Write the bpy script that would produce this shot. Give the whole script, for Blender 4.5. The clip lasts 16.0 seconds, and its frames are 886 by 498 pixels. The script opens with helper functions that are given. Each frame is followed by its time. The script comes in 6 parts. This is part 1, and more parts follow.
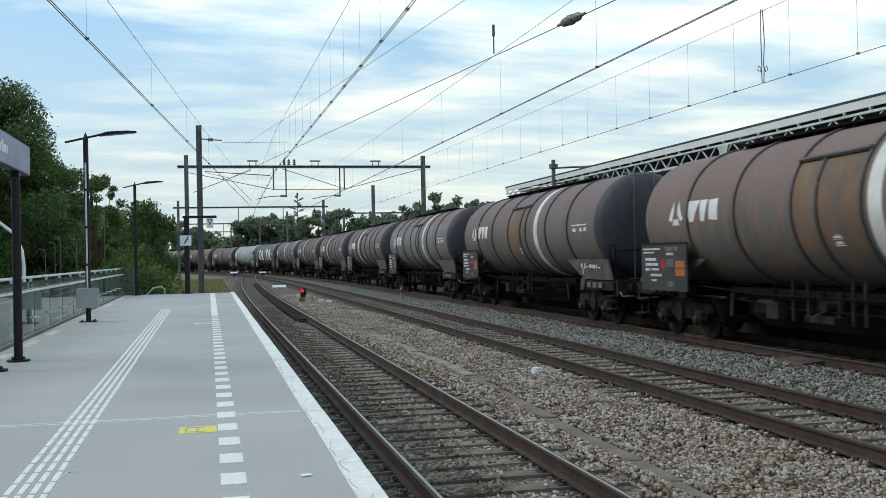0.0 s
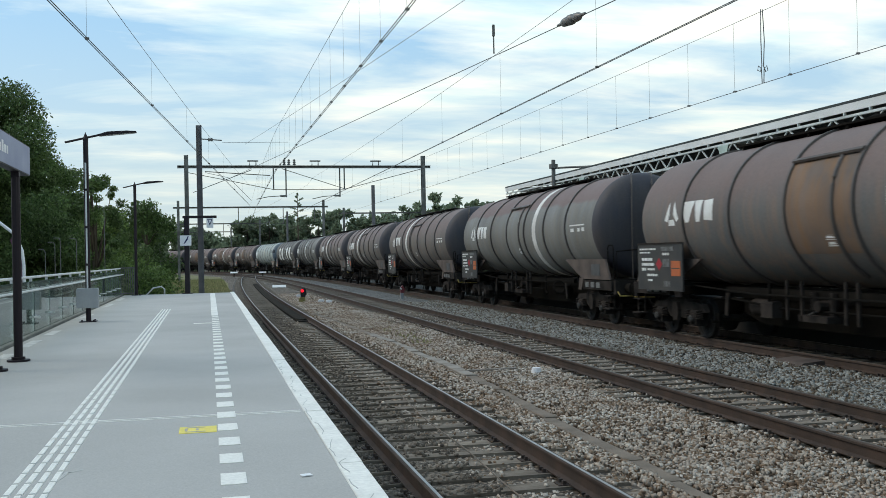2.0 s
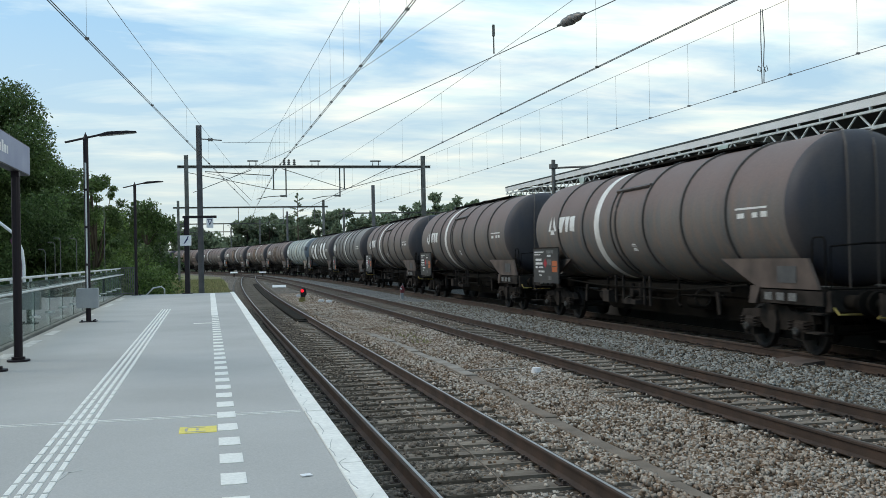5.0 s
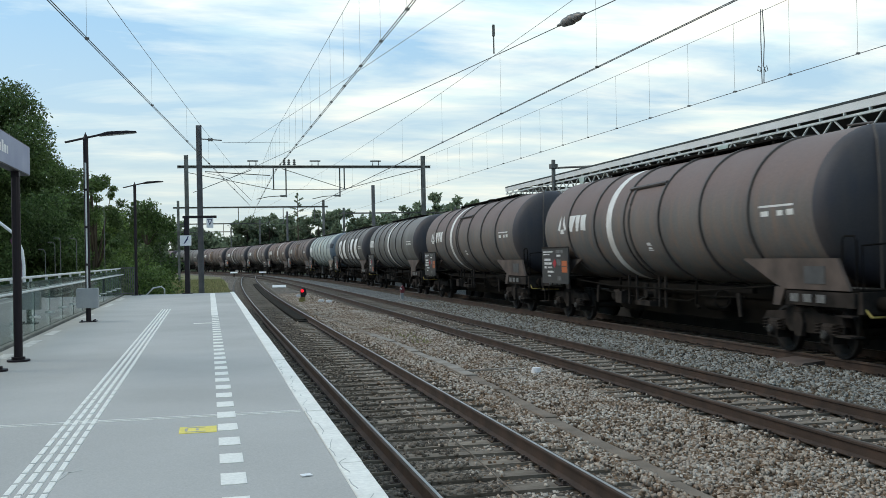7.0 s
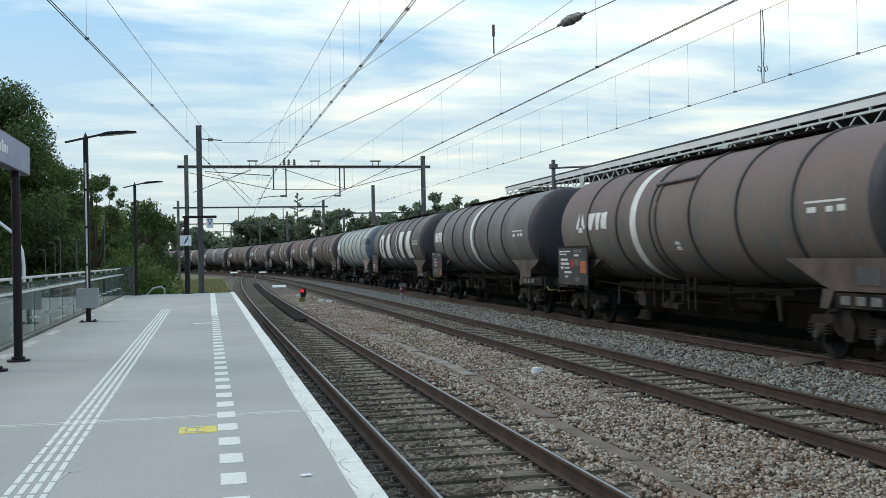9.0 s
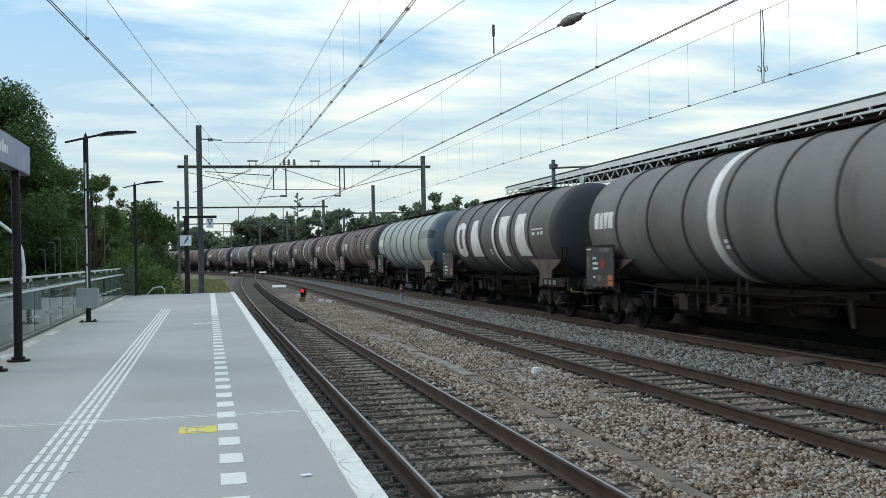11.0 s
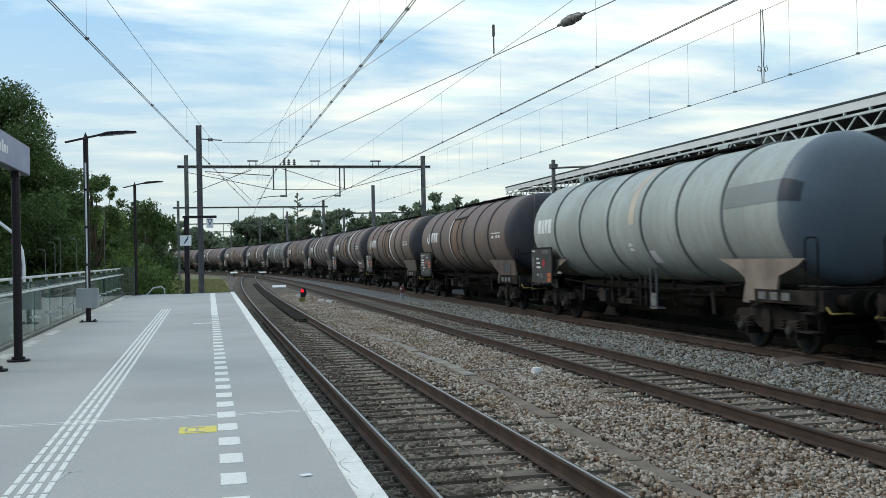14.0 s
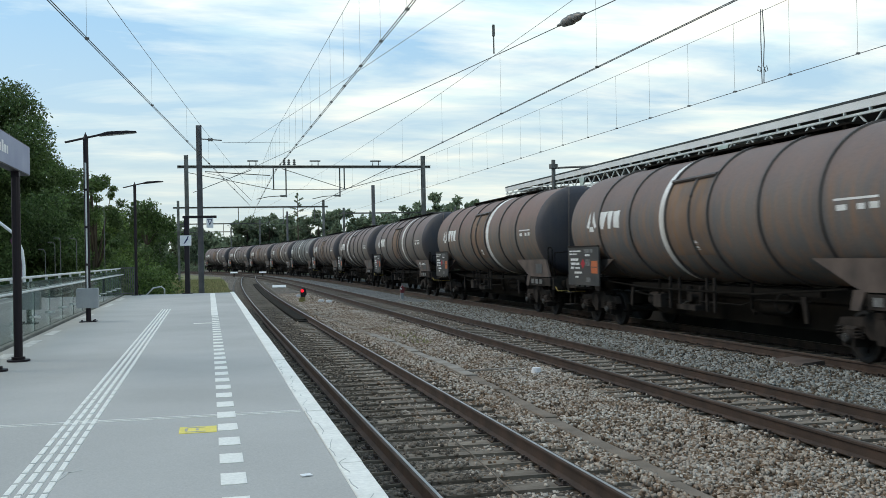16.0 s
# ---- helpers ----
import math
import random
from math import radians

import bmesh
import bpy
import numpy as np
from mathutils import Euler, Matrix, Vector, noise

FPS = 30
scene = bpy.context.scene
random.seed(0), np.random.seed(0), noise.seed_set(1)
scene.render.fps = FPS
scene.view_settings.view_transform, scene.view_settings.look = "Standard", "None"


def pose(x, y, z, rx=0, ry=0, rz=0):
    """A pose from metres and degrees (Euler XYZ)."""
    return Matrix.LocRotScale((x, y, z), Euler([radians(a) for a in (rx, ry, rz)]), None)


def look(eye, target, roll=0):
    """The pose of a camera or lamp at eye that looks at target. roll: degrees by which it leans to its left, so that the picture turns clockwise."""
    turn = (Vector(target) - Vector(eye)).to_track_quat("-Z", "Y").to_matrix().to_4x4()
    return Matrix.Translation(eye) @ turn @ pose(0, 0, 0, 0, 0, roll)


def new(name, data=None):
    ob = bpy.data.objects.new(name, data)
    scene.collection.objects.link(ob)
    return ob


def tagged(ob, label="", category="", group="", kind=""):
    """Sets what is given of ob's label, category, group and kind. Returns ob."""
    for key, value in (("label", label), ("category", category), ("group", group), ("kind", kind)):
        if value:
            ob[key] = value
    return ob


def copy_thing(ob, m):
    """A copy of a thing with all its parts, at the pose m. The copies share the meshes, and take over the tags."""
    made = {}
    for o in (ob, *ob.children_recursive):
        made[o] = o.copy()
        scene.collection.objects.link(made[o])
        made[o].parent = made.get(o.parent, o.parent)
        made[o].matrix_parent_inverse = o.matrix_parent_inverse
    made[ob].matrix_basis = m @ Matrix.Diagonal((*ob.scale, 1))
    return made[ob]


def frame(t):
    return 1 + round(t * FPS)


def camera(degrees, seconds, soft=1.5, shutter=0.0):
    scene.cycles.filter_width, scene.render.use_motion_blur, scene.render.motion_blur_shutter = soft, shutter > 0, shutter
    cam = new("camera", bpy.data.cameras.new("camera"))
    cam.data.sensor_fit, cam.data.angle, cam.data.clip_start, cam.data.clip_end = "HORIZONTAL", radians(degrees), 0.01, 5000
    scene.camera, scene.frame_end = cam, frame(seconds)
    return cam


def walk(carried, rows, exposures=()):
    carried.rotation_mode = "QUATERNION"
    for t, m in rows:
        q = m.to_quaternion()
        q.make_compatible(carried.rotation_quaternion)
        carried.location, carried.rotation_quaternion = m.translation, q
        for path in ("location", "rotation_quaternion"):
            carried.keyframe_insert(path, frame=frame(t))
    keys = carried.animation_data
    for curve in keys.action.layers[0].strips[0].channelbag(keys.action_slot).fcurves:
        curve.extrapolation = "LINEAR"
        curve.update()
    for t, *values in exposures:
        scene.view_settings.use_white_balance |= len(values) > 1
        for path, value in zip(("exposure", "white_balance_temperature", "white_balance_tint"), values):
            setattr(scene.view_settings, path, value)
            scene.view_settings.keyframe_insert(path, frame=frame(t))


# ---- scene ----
# z = 0 is the top of the rails, y runs along the tracks, x across them.
cam = camera(47.13, 16.0, soft=0.8, shutter=0.3)
VIEW = look((0, 0, 2.011), (2.2301, 9.7479, 2.0827), -1.15)
walk(cam, [(0.0, VIEW), (16.0, VIEW)], [(0.0, 0.08, 7800, 9), (16.0, 0.08, 7800, 9)])

# ---------------------------------------------------------------- light
SUN_DIR = (-0.72, 0.20, 0.75)          # a veiled sun over the trees
world = bpy.data.worlds.new("sky")
scene.world = world
world.use_nodes = True


def build_sky():
    nt = world.node_tree
    nt.nodes.clear()
    N, Lk = nt.nodes.new, nt.links.new
    out = N("ShaderNodeOutputWorld")
    sky = N("ShaderNodeTexSky")
    sky.sky_type, sky.sun_disc = "NISHITA", False
    sky.sun_elevation, sky.sun_rotation = radians(45), radians(-74.5)
    sky.dust_density, sky.air_density = 1.5, 1.0
    bg = N("ShaderNodeBackground")
    bg.inputs[1].default_value = 0.05
    Lk(sky.outputs[0], bg.inputs[0])
    # cloud deck: direction projected on a plane overhead, streaky noise
    geo = N("ShaderNodeTexCoord")
    sep = N("ShaderNodeSeparateXYZ")
    Lk(geo.outputs["Generated"], sep.inputs[0])
    zc = N("ShaderNodeMath"); zc.operation = "MAXIMUM"; zc.inputs[1].default_value = 0.03
    Lk(sep.outputs[2], zc.inputs[0])
    za = N("ShaderNodeMath"); za.operation = "ADD"; za.inputs[1].default_value = 0.10
    Lk(zc.outputs[0], za.inputs[0])
    dx = N("ShaderNodeMath"); dx.operation = "DIVIDE"
    dy = N("ShaderNodeMath"); dy.operation = "DIVIDE"
    Lk(sep.outputs[0], dx.inputs[0]); Lk(za.outputs[0], dx.inputs[1])
    Lk(sep.outputs[1], dy.inputs[0]); Lk(za.outputs[0], dy.inputs[1])
    comb = N("ShaderNodeCombineXYZ")
    Lk(dx.outputs[0], comb.inputs[0]); Lk(dy.outputs[0], comb.inputs[1])
    mp = N("ShaderNodeMapping")
    mp.inputs["Rotation"].default_value = (0, 0, radians(-20))
    mp.inputs["Location"].default_value = (3.1, 1.7, 0.0)
    mp.inputs["Scale"].default_value = (0.8, 1.5, 1)
    Lk(comb.outputs[0], mp.inputs[0])
    n1 = N("ShaderNodeTexNoise")
    n1.inputs["Scale"].default_value, n1.inputs["Detail"].default_value = 1.0, 8
    n1.inputs["Roughness"].default_value, n1.inputs["Distortion"].default_value = 0.58, 0.35
    Lk(mp.outputs[0], n1.inputs["Vector"])
    ramp = N("ShaderNodeValToRGB")
    ramp.color_ramp.elements[0].position, ramp.color_ramp.elements[1].position = 0.425, 0.66
    side = N("ShaderNodeVectorMath"); side.operation = "DOT_PRODUCT"
    side.inputs[1].default_value = (0.20, 0.0, -0.12)
    Lk(geo.outputs["Generated"], side.inputs[0])
    more = N("ShaderNodeMath"); more.operation = "ADD"
    Lk(n1.outputs[0], more.inputs[0]); Lk(side.outputs["Value"], more.inputs[1])
    Lk(more.outputs[0], ramp.inputs[0])
    # how bright the clouds are: thick and thin
    n2 = N("ShaderNodeTexNoise")
    n2.inputs["Scale"].default_value, n2.inputs["Detail"].default_value = 2.6, 7
    Lk(mp.outputs[0], n2.inputs["Vector"])
    r2 = N("ShaderNodeValToRGB")
    r2.color_ramp.elements[0].position, r2.color_ramp.elements[1].position = 0.3, 0.7
    r2.color_ramp.elements[0].color = (0.50, 0.74, 0.92, 1)
    r2.color_ramp.elements[1].color = (0.91, 0.975, 1.0, 1)
    Lk(n2.outputs[0], r2.inputs[0])
    cl = N("ShaderNodeBackground")
    cl.inputs[1].default_value = CLOUD
    Lk(r2.outputs[0], cl.inputs[0])
    blue = N("ShaderNodeBackground")
    blue.inputs[0].default_value = (0.26, 0.55, 0.92, 1)
    blue.inputs[1].default_value = 0.84
    add = N("ShaderNodeAddShader")
    Lk(bg.outputs[0], add.inputs[0]); Lk(blue.outputs[0], add.inputs[1])
    mix = N("ShaderNodeMixShader")
    Lk(ramp.outputs[0], mix.inputs[0]); Lk(add.outputs[0], mix.inputs[1]); Lk(cl.outputs[0], mix.inputs[2])
    # pale haze low over the horizon
    hz = N("ShaderNodeMapRange"); hz.inputs[1].default_value, hz.inputs[2].default_value = 0.0, 0.22
    hz.inputs[3].default_value, hz.inputs[4].default_value = 0.75, 0.0
    Lk(sep.outputs[2], hz.inputs[0])
    hb = N("ShaderNodeBackground"); hb.inputs[0].default_value, hb.inputs[1].default_value = (0.70, 0.85, 0.92, 1), 0.88
    m3 = N("ShaderNodeMixShader")
    Lk(hz.outputs[0], m3.inputs[0]); Lk(mix.outputs[0], m3.inputs[1]); Lk(hb.outputs[0], m3.inputs[2])
    Lk(m3.outputs[0], out.inputs[0])


CLOUD = 1.25
build_sky()
sun = new("sun", bpy.data.lights.new("sun", "SUN"))
sun.data.energy, sun.data.angle, sun.data.color = 1.1, radians(30), (1.0, 0.98, 0.95)
sun.matrix_world = look(SUN_DIR, (0, 0, 0))


# ---------------------------------------------------------------- materials
def mat(name, col, rough=0.7, metal=0.0, col2=None, scale=6.0, amount=0.5, fine=60.0, bump=0.15, stretch=(1, 1, 1),
        streak=None, streak_amount=0.0, island=0.0, objrand=0.0, spec=0.4, dust=None, hues=None, thin=0.0):
    """Two scales of stain between col and col2, fine grain, relief; streak: a third colour in runs down the surface."""
    m = bpy.data.materials.new(name)
    m.use_nodes = True
    nt = m.node_tree
    N, Lk = nt.nodes.new, nt.links.new
    b = nt.nodes["Principled BSDF"]
    col2 = col2 or tuple(c * 0.6 for c in col)
    tc = N("ShaderNodeTexCoord")
    mp = N("ShaderNodeMapping"); mp.inputs["Scale"].default_value = stretch
    Lk(tc.outputs["Object"], mp.inputs[0])
    big = N("ShaderNodeTexNoise"); big.inputs["Scale"].default_value = scale; big.inputs["Detail"].default_value = 6
    small = N("ShaderNodeTexNoise"); small.inputs["Scale"].default_value = fine; small.inputs["Detail"].default_value = 3
    Lk(mp.outputs[0], big.inputs["Vector"]); Lk(tc.outputs["Object"], small.inputs["Vector"])
    r = N("ShaderNodeMapRange"); r.inputs[1].default_value, r.inputs[2].default_value = 0.35, 0.68
    r.inputs[3].default_value, r.inputs[4].default_value = 0.0, amount
    Lk(big.outputs[0], r.inputs[0])
    mx = N("ShaderNodeMix"); mx.data_type = "RGBA"
    mx.inputs[6].default_value, mx.inputs[7].default_value = (*col, 1), (*col2, 1)
    Lk(r.outputs[0], mx.inputs[0])
    last = mx.outputs[2]
    if streak:
        sp = N("ShaderNodeMapping"); sp.inputs["Scale"].default_value = (3.0, 3.0, 0.22)
        Lk(tc.outputs["Object"], sp.inputs[0])
        sn = N("ShaderNodeTexNoise"); sn.inputs["Scale"].default_value = 1.6; sn.inputs["Detail"].default_value = 8
        Lk(sp.outputs[0], sn.inputs["Vector"])
        sr = N("ShaderNodeMapRange"); sr.inputs[1].default_value, sr.inputs[2].default_value = 0.42, 0.72
        sr.inputs[4].default_value = streak_amount
        Lk(sn.outputs[0], sr.inputs[0])
        m2 = N("ShaderNodeMix"); m2.data_type = "RGBA"; m2.inputs[7].default_value = (*streak, 1)
        Lk(sr.outputs[0], m2.inputs[0]); Lk(last, m2.inputs[6])
        last = m2.outputs[2]
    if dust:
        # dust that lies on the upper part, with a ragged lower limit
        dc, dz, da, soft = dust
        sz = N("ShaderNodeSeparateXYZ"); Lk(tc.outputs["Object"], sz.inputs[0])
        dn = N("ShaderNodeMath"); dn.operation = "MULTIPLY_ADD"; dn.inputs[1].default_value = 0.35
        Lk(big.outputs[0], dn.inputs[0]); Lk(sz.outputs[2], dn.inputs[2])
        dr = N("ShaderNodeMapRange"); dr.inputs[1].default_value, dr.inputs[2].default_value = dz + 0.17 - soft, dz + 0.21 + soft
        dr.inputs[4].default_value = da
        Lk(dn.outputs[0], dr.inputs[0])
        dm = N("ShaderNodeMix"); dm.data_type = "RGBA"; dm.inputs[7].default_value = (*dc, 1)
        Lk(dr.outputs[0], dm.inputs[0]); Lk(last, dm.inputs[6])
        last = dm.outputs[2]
    g = N("ShaderNodeMapRange"); g.inputs[3].default_value, g.inputs[4].default_value = 0.78, 1.22
    Lk(small.outputs[0], g.inputs[0])
    gm = N("ShaderNodeMix"); gm.data_type = "RGBA"; gm.blend_type = "MULTIPLY"; gm.inputs[0].default_value = 1.0
    Lk(last, gm.inputs[6]); Lk(g.outputs[0], gm.inputs[7])
    last = gm.outputs[2]
    if island or objrand:
        src = N("ShaderNodeNewGeometry").outputs["Random Per Island"] if island else N("ShaderNodeObjectInfo").outputs["Random"]
        k = island or objrand
        ir = N("ShaderNodeMapRange"); ir.inputs[3].default_value, ir.inputs[4].default_value = 1 - k, 1 + k
        Lk(src, ir.inputs[0])
        im = N("ShaderNodeMix"); im.data_type = "RGBA"; im.blend_type = "MULTIPLY"; im.inputs[0].default_value = 1.0
        if hues:
            hr = N("ShaderNodeValToRGB")
            for e, (at, c) in zip(list(hr.color_ramp.elements) + [hr.color_ramp.elements.new(0.5) for _ in hues[2:]], hues):
                e.position, e.color = at, (*c, 1)
            Lk(src, hr.inputs[0]); Lk(hr.outputs[0], im.inputs[7])
        else:
            Lk(ir.outputs[0], im.inputs[7])
        Lk(last, im.inputs[6])
        last = im.outputs[2]
    Lk(last, b.inputs["Base Color"])
    rr = N("ShaderNodeMapRange"); rr.inputs[3].default_value, rr.inputs[4].default_value = max(0.03, rough - 0.12), min(1, rough + 0.12)
    Lk(big.outputs[0], rr.inputs[0]); Lk(rr.outputs[0], b.inputs["Roughness"])
    b.inputs["Metallic"].default_value = metal
    if thin:
        # light shining through leaves
        tl = N("ShaderNodeBsdfTranslucent"); Lk(last, tl.inputs[0])
        ts = N("ShaderNodeMixShader"); ts.inputs[0].default_value = thin
        Lk(b.outputs[0], ts.inputs[1]); Lk(tl.outputs[0], ts.inputs[2])
        Lk(ts.outputs[0], nt.nodes["Material Output"].inputs[0])
    b.inputs["Specular IOR Level"].default_value = spec
    if bump:
        bp = N("ShaderNodeBump"); bp.inputs["Strength"].default_value = bump; bp.inputs["Distance"].default_value = 0.01
        Lk(small.outputs[0], bp.inputs["Height"]); Lk(bp.outputs[0], b.inputs["Normal"])
    return m


def bed_mat(name, col, col2, cell=15.0):
    """A bed of broken stone seen from further off: one tone to each stone, dark joints."""
    m = bpy.data.materials.new(name)
    m.use_nodes = True
    nt = m.node_tree
    N, Lk = nt.nodes.new, nt.links.new
    b = nt.nodes["Principled BSDF"]
    tc = N("ShaderNodeTexCoord")
    vo = N("ShaderNodeTexVoronoi"); vo.inputs["Scale"].default_value = cell
    Lk(tc.outputs["Object"], vo.inputs["Vector"])
    big = N("ShaderNodeTexNoise"); big.inputs["Scale"].default_value = 0.7; big.inputs["Detail"].default_value = 7
    Lk(tc.outputs["Object"], big.inputs["Vector"])
    mx = N("ShaderNodeMix"); mx.data_type = "RGBA"
    mx.inputs[6].default_value, mx.inputs[7].default_value = (*col, 1), (*col2, 1)
    r = N("ShaderNodeMapRange"); r.inputs[1].default_value, r.inputs[2].default_value = 0.35, 0.65
    Lk(big.outputs[0], r.inputs[0]); Lk(r.outputs[0], mx.inputs[0])
    sp = N("ShaderNodeSeparateColor"); Lk(vo.outputs["Color"], sp.inputs[0])
    tone = N("ShaderNodeMapRange"); tone.inputs[3].default_value, tone.inputs[4].default_value = 0.35, 1.6
    Lk(sp.outputs[0], tone.inputs[0])
    gap = N("ShaderNodeMapRange"); gap.inputs[1].default_value, gap.inputs[2].default_value = 0.25, 0.75
    gap.inputs[3].default_value, gap.inputs[4].default_value = 1.0, 0.25
    Lk(vo.outputs["Distance"], gap.inputs[0])
    mu = N("ShaderNodeMath"); mu.operation = "MULTIPLY"
    Lk(tone.outputs[0], mu.inputs[0]); Lk(gap.outputs[0], mu.inputs[1])
    gm = N("ShaderNodeMix"); gm.data_type = "RGBA"; gm.blend_type = "MULTIPLY"; gm.inputs[0].default_value = 1.0
    Lk(mx.outputs[2], gm.inputs[6]); Lk(mu.outputs[0], gm.inputs[7]); Lk(gm.outputs[2], b.inputs["Base Color"])
    b.inputs["Roughness"].default_value = 0.9
    bp = N("ShaderNodeBump"); bp.inputs["Strength"].default_value = 0.8; bp.inputs["Distance"].default_value = 0.03
    bp.invert = True
    Lk(vo.outputs["Distance"], bp.inputs["Height"]); Lk(bp.outputs[0], b.inputs["Normal"])
    return m


def glow(name, col, strength):
    m = bpy.data.materials.new(name)
    m.use_nodes = True
    b = m.node_tree.nodes["Principled BSDF"]
    b.inputs["Base Color"].default_value = (*col, 1)
    b.inputs["Emission Color"].default_value = (*col, 1)
    b.inputs["Emission Strength"].default_value = strength
    return m


def glass(name, tint=(0.84, 0.95, 0.91)):
    m = bpy.data.materials.new(name)
    m.use_nodes = True
    nt = m.node_tree
    N, Lk = nt.nodes.new, nt.links.new
    nt.nodes.clear()
    out = N("ShaderNodeOutputMaterial")
    tr = N("ShaderNodeBsdfTransparent"); tr.inputs[0].default_value = (*tint, 1)
    gl = N("ShaderNodeBsdfGlossy"); gl.inputs["Roughness"].default_value = 0.03
    fr = N("ShaderNodeFresnel"); fr.inputs[0].default_value = 1.5
    film = N("ShaderNodeBsdfDiffuse"); film.inputs[0].default_value = (0.36, 0.50, 0.44, 1)   # even greenish film, brightens the pane in place of reflections
    fm = N("ShaderNodeMixShader"); fm.inputs[0].default_value = 0.30
    Lk(tr.outputs[0], fm.inputs[1]); Lk(film.outputs[0], fm.inputs[2])
    mx = N("ShaderNodeMixShader")
    Lk(fr.outputs[0], mx.inputs[0]); Lk(fm.outputs[0], mx.inputs[1]); Lk(gl.outputs[0], mx.inputs[2])
    Lk(mx.outputs[0], out.inputs[0])
    return m


M = {}
M["platform"] = mat("platform_coating", (0.435, 0.422, 0.402), 0.75, col2=(0.352, 0.342, 0.326), scale=0.5, amount=0.8, fine=90, bump=0.12)
M["white_paint"] = mat("white_road_paint", (0.84, 0.82, 0.765), 0.6, col2=(0.63, 0.615, 0.575), scale=3, amount=0.6, fine=40, bump=0.1)
M["worn"] = mat("worn_pale_patch", (0.62, 0.62, 0.60), 0.7, col2=(0.42, 0.42, 0.41), scale=4, amount=0.9, fine=40, bump=0.1)
M["kerb"] = mat("kerb_grey", (0.20, 0.21, 0.20), 0.85, col2=(0.12, 0.13, 0.12), scale=2, amount=0.8, fine=50, bump=0.3)
M["crack"] = mat("grey_crack", (0.50, 0.50, 0.48), 0.9, scale=5, amount=0.5, bump=0)
M["yellow"] = mat("yellow_paint", (0.82, 0.68, 0.15), 0.6, scale=8, amount=0.2)
M["yellow_dirty"] = mat("dirty_yellow_paint", (0.42, 0.32, 0.07), 0.7, col2=(0.17, 0.14, 0.07), scale=8, amount=0.9)
M["olive"] = mat("dull_yellow_paint", (0.30, 0.25, 0.07), 0.8, col2=(0.14, 0.13, 0.07), scale=8, amount=0.9)
M["lid"] = mat("duct_concrete", (0.29, 0.258, 0.222), 0.9, col2=(0.19, 0.158, 0.13), scale=2.5, amount=0.9, fine=50, bump=0.4)
M["concrete"] = mat("concrete", (0.36, 0.35, 0.33), 0.85, col2=(0.22, 0.21, 0.19), scale=2, amount=0.8, fine=50, bump=0.3)
M["soil"] = mat("ballast_soil", (0.105, 0.082, 0.064), 0.95, col2=(0.165, 0.142, 0.118), scale=1.5, amount=0.9, fine=30, bump=0.9)
STONE = [(0.0, (0.16, 0.12, 0.09)), (1.0, (2.9, 2.9, 2.9)), (0.28, (0.55, 0.42, 0.31)), (0.55, (0.82, 0.82, 0.81)), (0.82, (1.42, 1.41, 1.38))]
M["stone_brown"] = mat("ballast_rusty", (0.430, 0.384, 0.338), 0.8, col2=(0.305, 0.226, 0.170), scale=0.9, amount=0.9, fine=35, bump=0.5, island=0.75, hues=STONE)
# one dark brown for both the oil and the platform edge's shade
M["stone_dark"] = mat("ballast_oily_shaded", (0.158, 0.130, 0.104), 0.85, col2=(0.085, 0.067, 0.052), scale=0.9, amount=0.9, fine=35, bump=0.4, island=0.55)
M["stone_grey"] = mat("ballast_fresh", (0.232, 0.230, 0.212), 0.85, col2=(0.30, 0.292, 0.268), scale=1.1, amount=0.8, fine=35, bump=0.4, island=0.55, hues=STONE)
M["timber"] = mat("sleeper_timber", (0.225, 0.182, 0.142), 0.9, col2=(0.105, 0.082, 0.062), scale=3, amount=0.95, stretch=(0.5, 6, 6), fine=40, bump=0.5, objrand=0.25)
M["rail_side"] = mat("rail_rust", (0.070, 0.043, 0.031), 0.85, col2=(0.038, 0.028, 0.023), scale=3, amount=0.8, bump=0.3)
M["rail_top"] = mat("rail_bright", (0.40, 0.375, 0.355), 0.38, 0.9, scale=2, amount=0.3, bump=0.02)
M["rail_top_dull"] = mat("rail_brown_top", (0.15, 0.122, 0.10), 0.45, 0.6, scale=2, amount=0.5, bump=0.05)
M["grass"] = mat("dry_grass", (0.22, 0.19, 0.09), 0.95, col2=(0.07, 0.09, 0.03), scale=0.3, amount=0.9, fine=12, bump=0.8)
M["blade"] = mat("grass_blade", (0.34, 0.29, 0.15), 0.8, col2=(0.17, 0.19, 0.07), scale=0.4, amount=1.0, fine=6, bump=0, island=0.4, thin=0.3)
M["post_dark"] = mat("dark_steel_post", (0.019, 0.013, 0.017), 0.5, 0.0, scale=3, amount=0.4, bump=0.05, spec=0.25)
M["mast"] = mat("mast_steel", (0.17, 0.165, 0.17), 0.7, 0.2, col2=(0.10, 0.09, 0.09), scale=2, amount=0.7, bump=0.1)
M["gantry"] = mat("gantry_steel", (0.19, 0.19, 0.178), 0.75, 0.2, col2=(0.06, 0.055, 0.05), scale=2, amount=0.7, bump=0.1)
M["wire"] = mat("copper_wire", (0.19, 0.185, 0.18), 0.5, 0.5, scale=2, amount=0.4, bump=0)
M["steel"] = mat("brushed_steel", (0.66, 0.67, 0.67), 0.45, 0.35, scale=4, amount=0.3, bump=0.03)
M["box_grey"] = mat("grey_cabinet", (0.33, 0.34, 0.35), 0.6, scale=3, amount=0.3, bump=0.05)
M["sign_face"] = mat("sign_face", (0.17, 0.20, 0.34), 0.4, scale=2, amount=0.1, bump=0)
M["sign_white"] = mat("sign_white", (0.78, 0.78, 0.80), 0.5, scale=3, amount=0.1, bump=0)
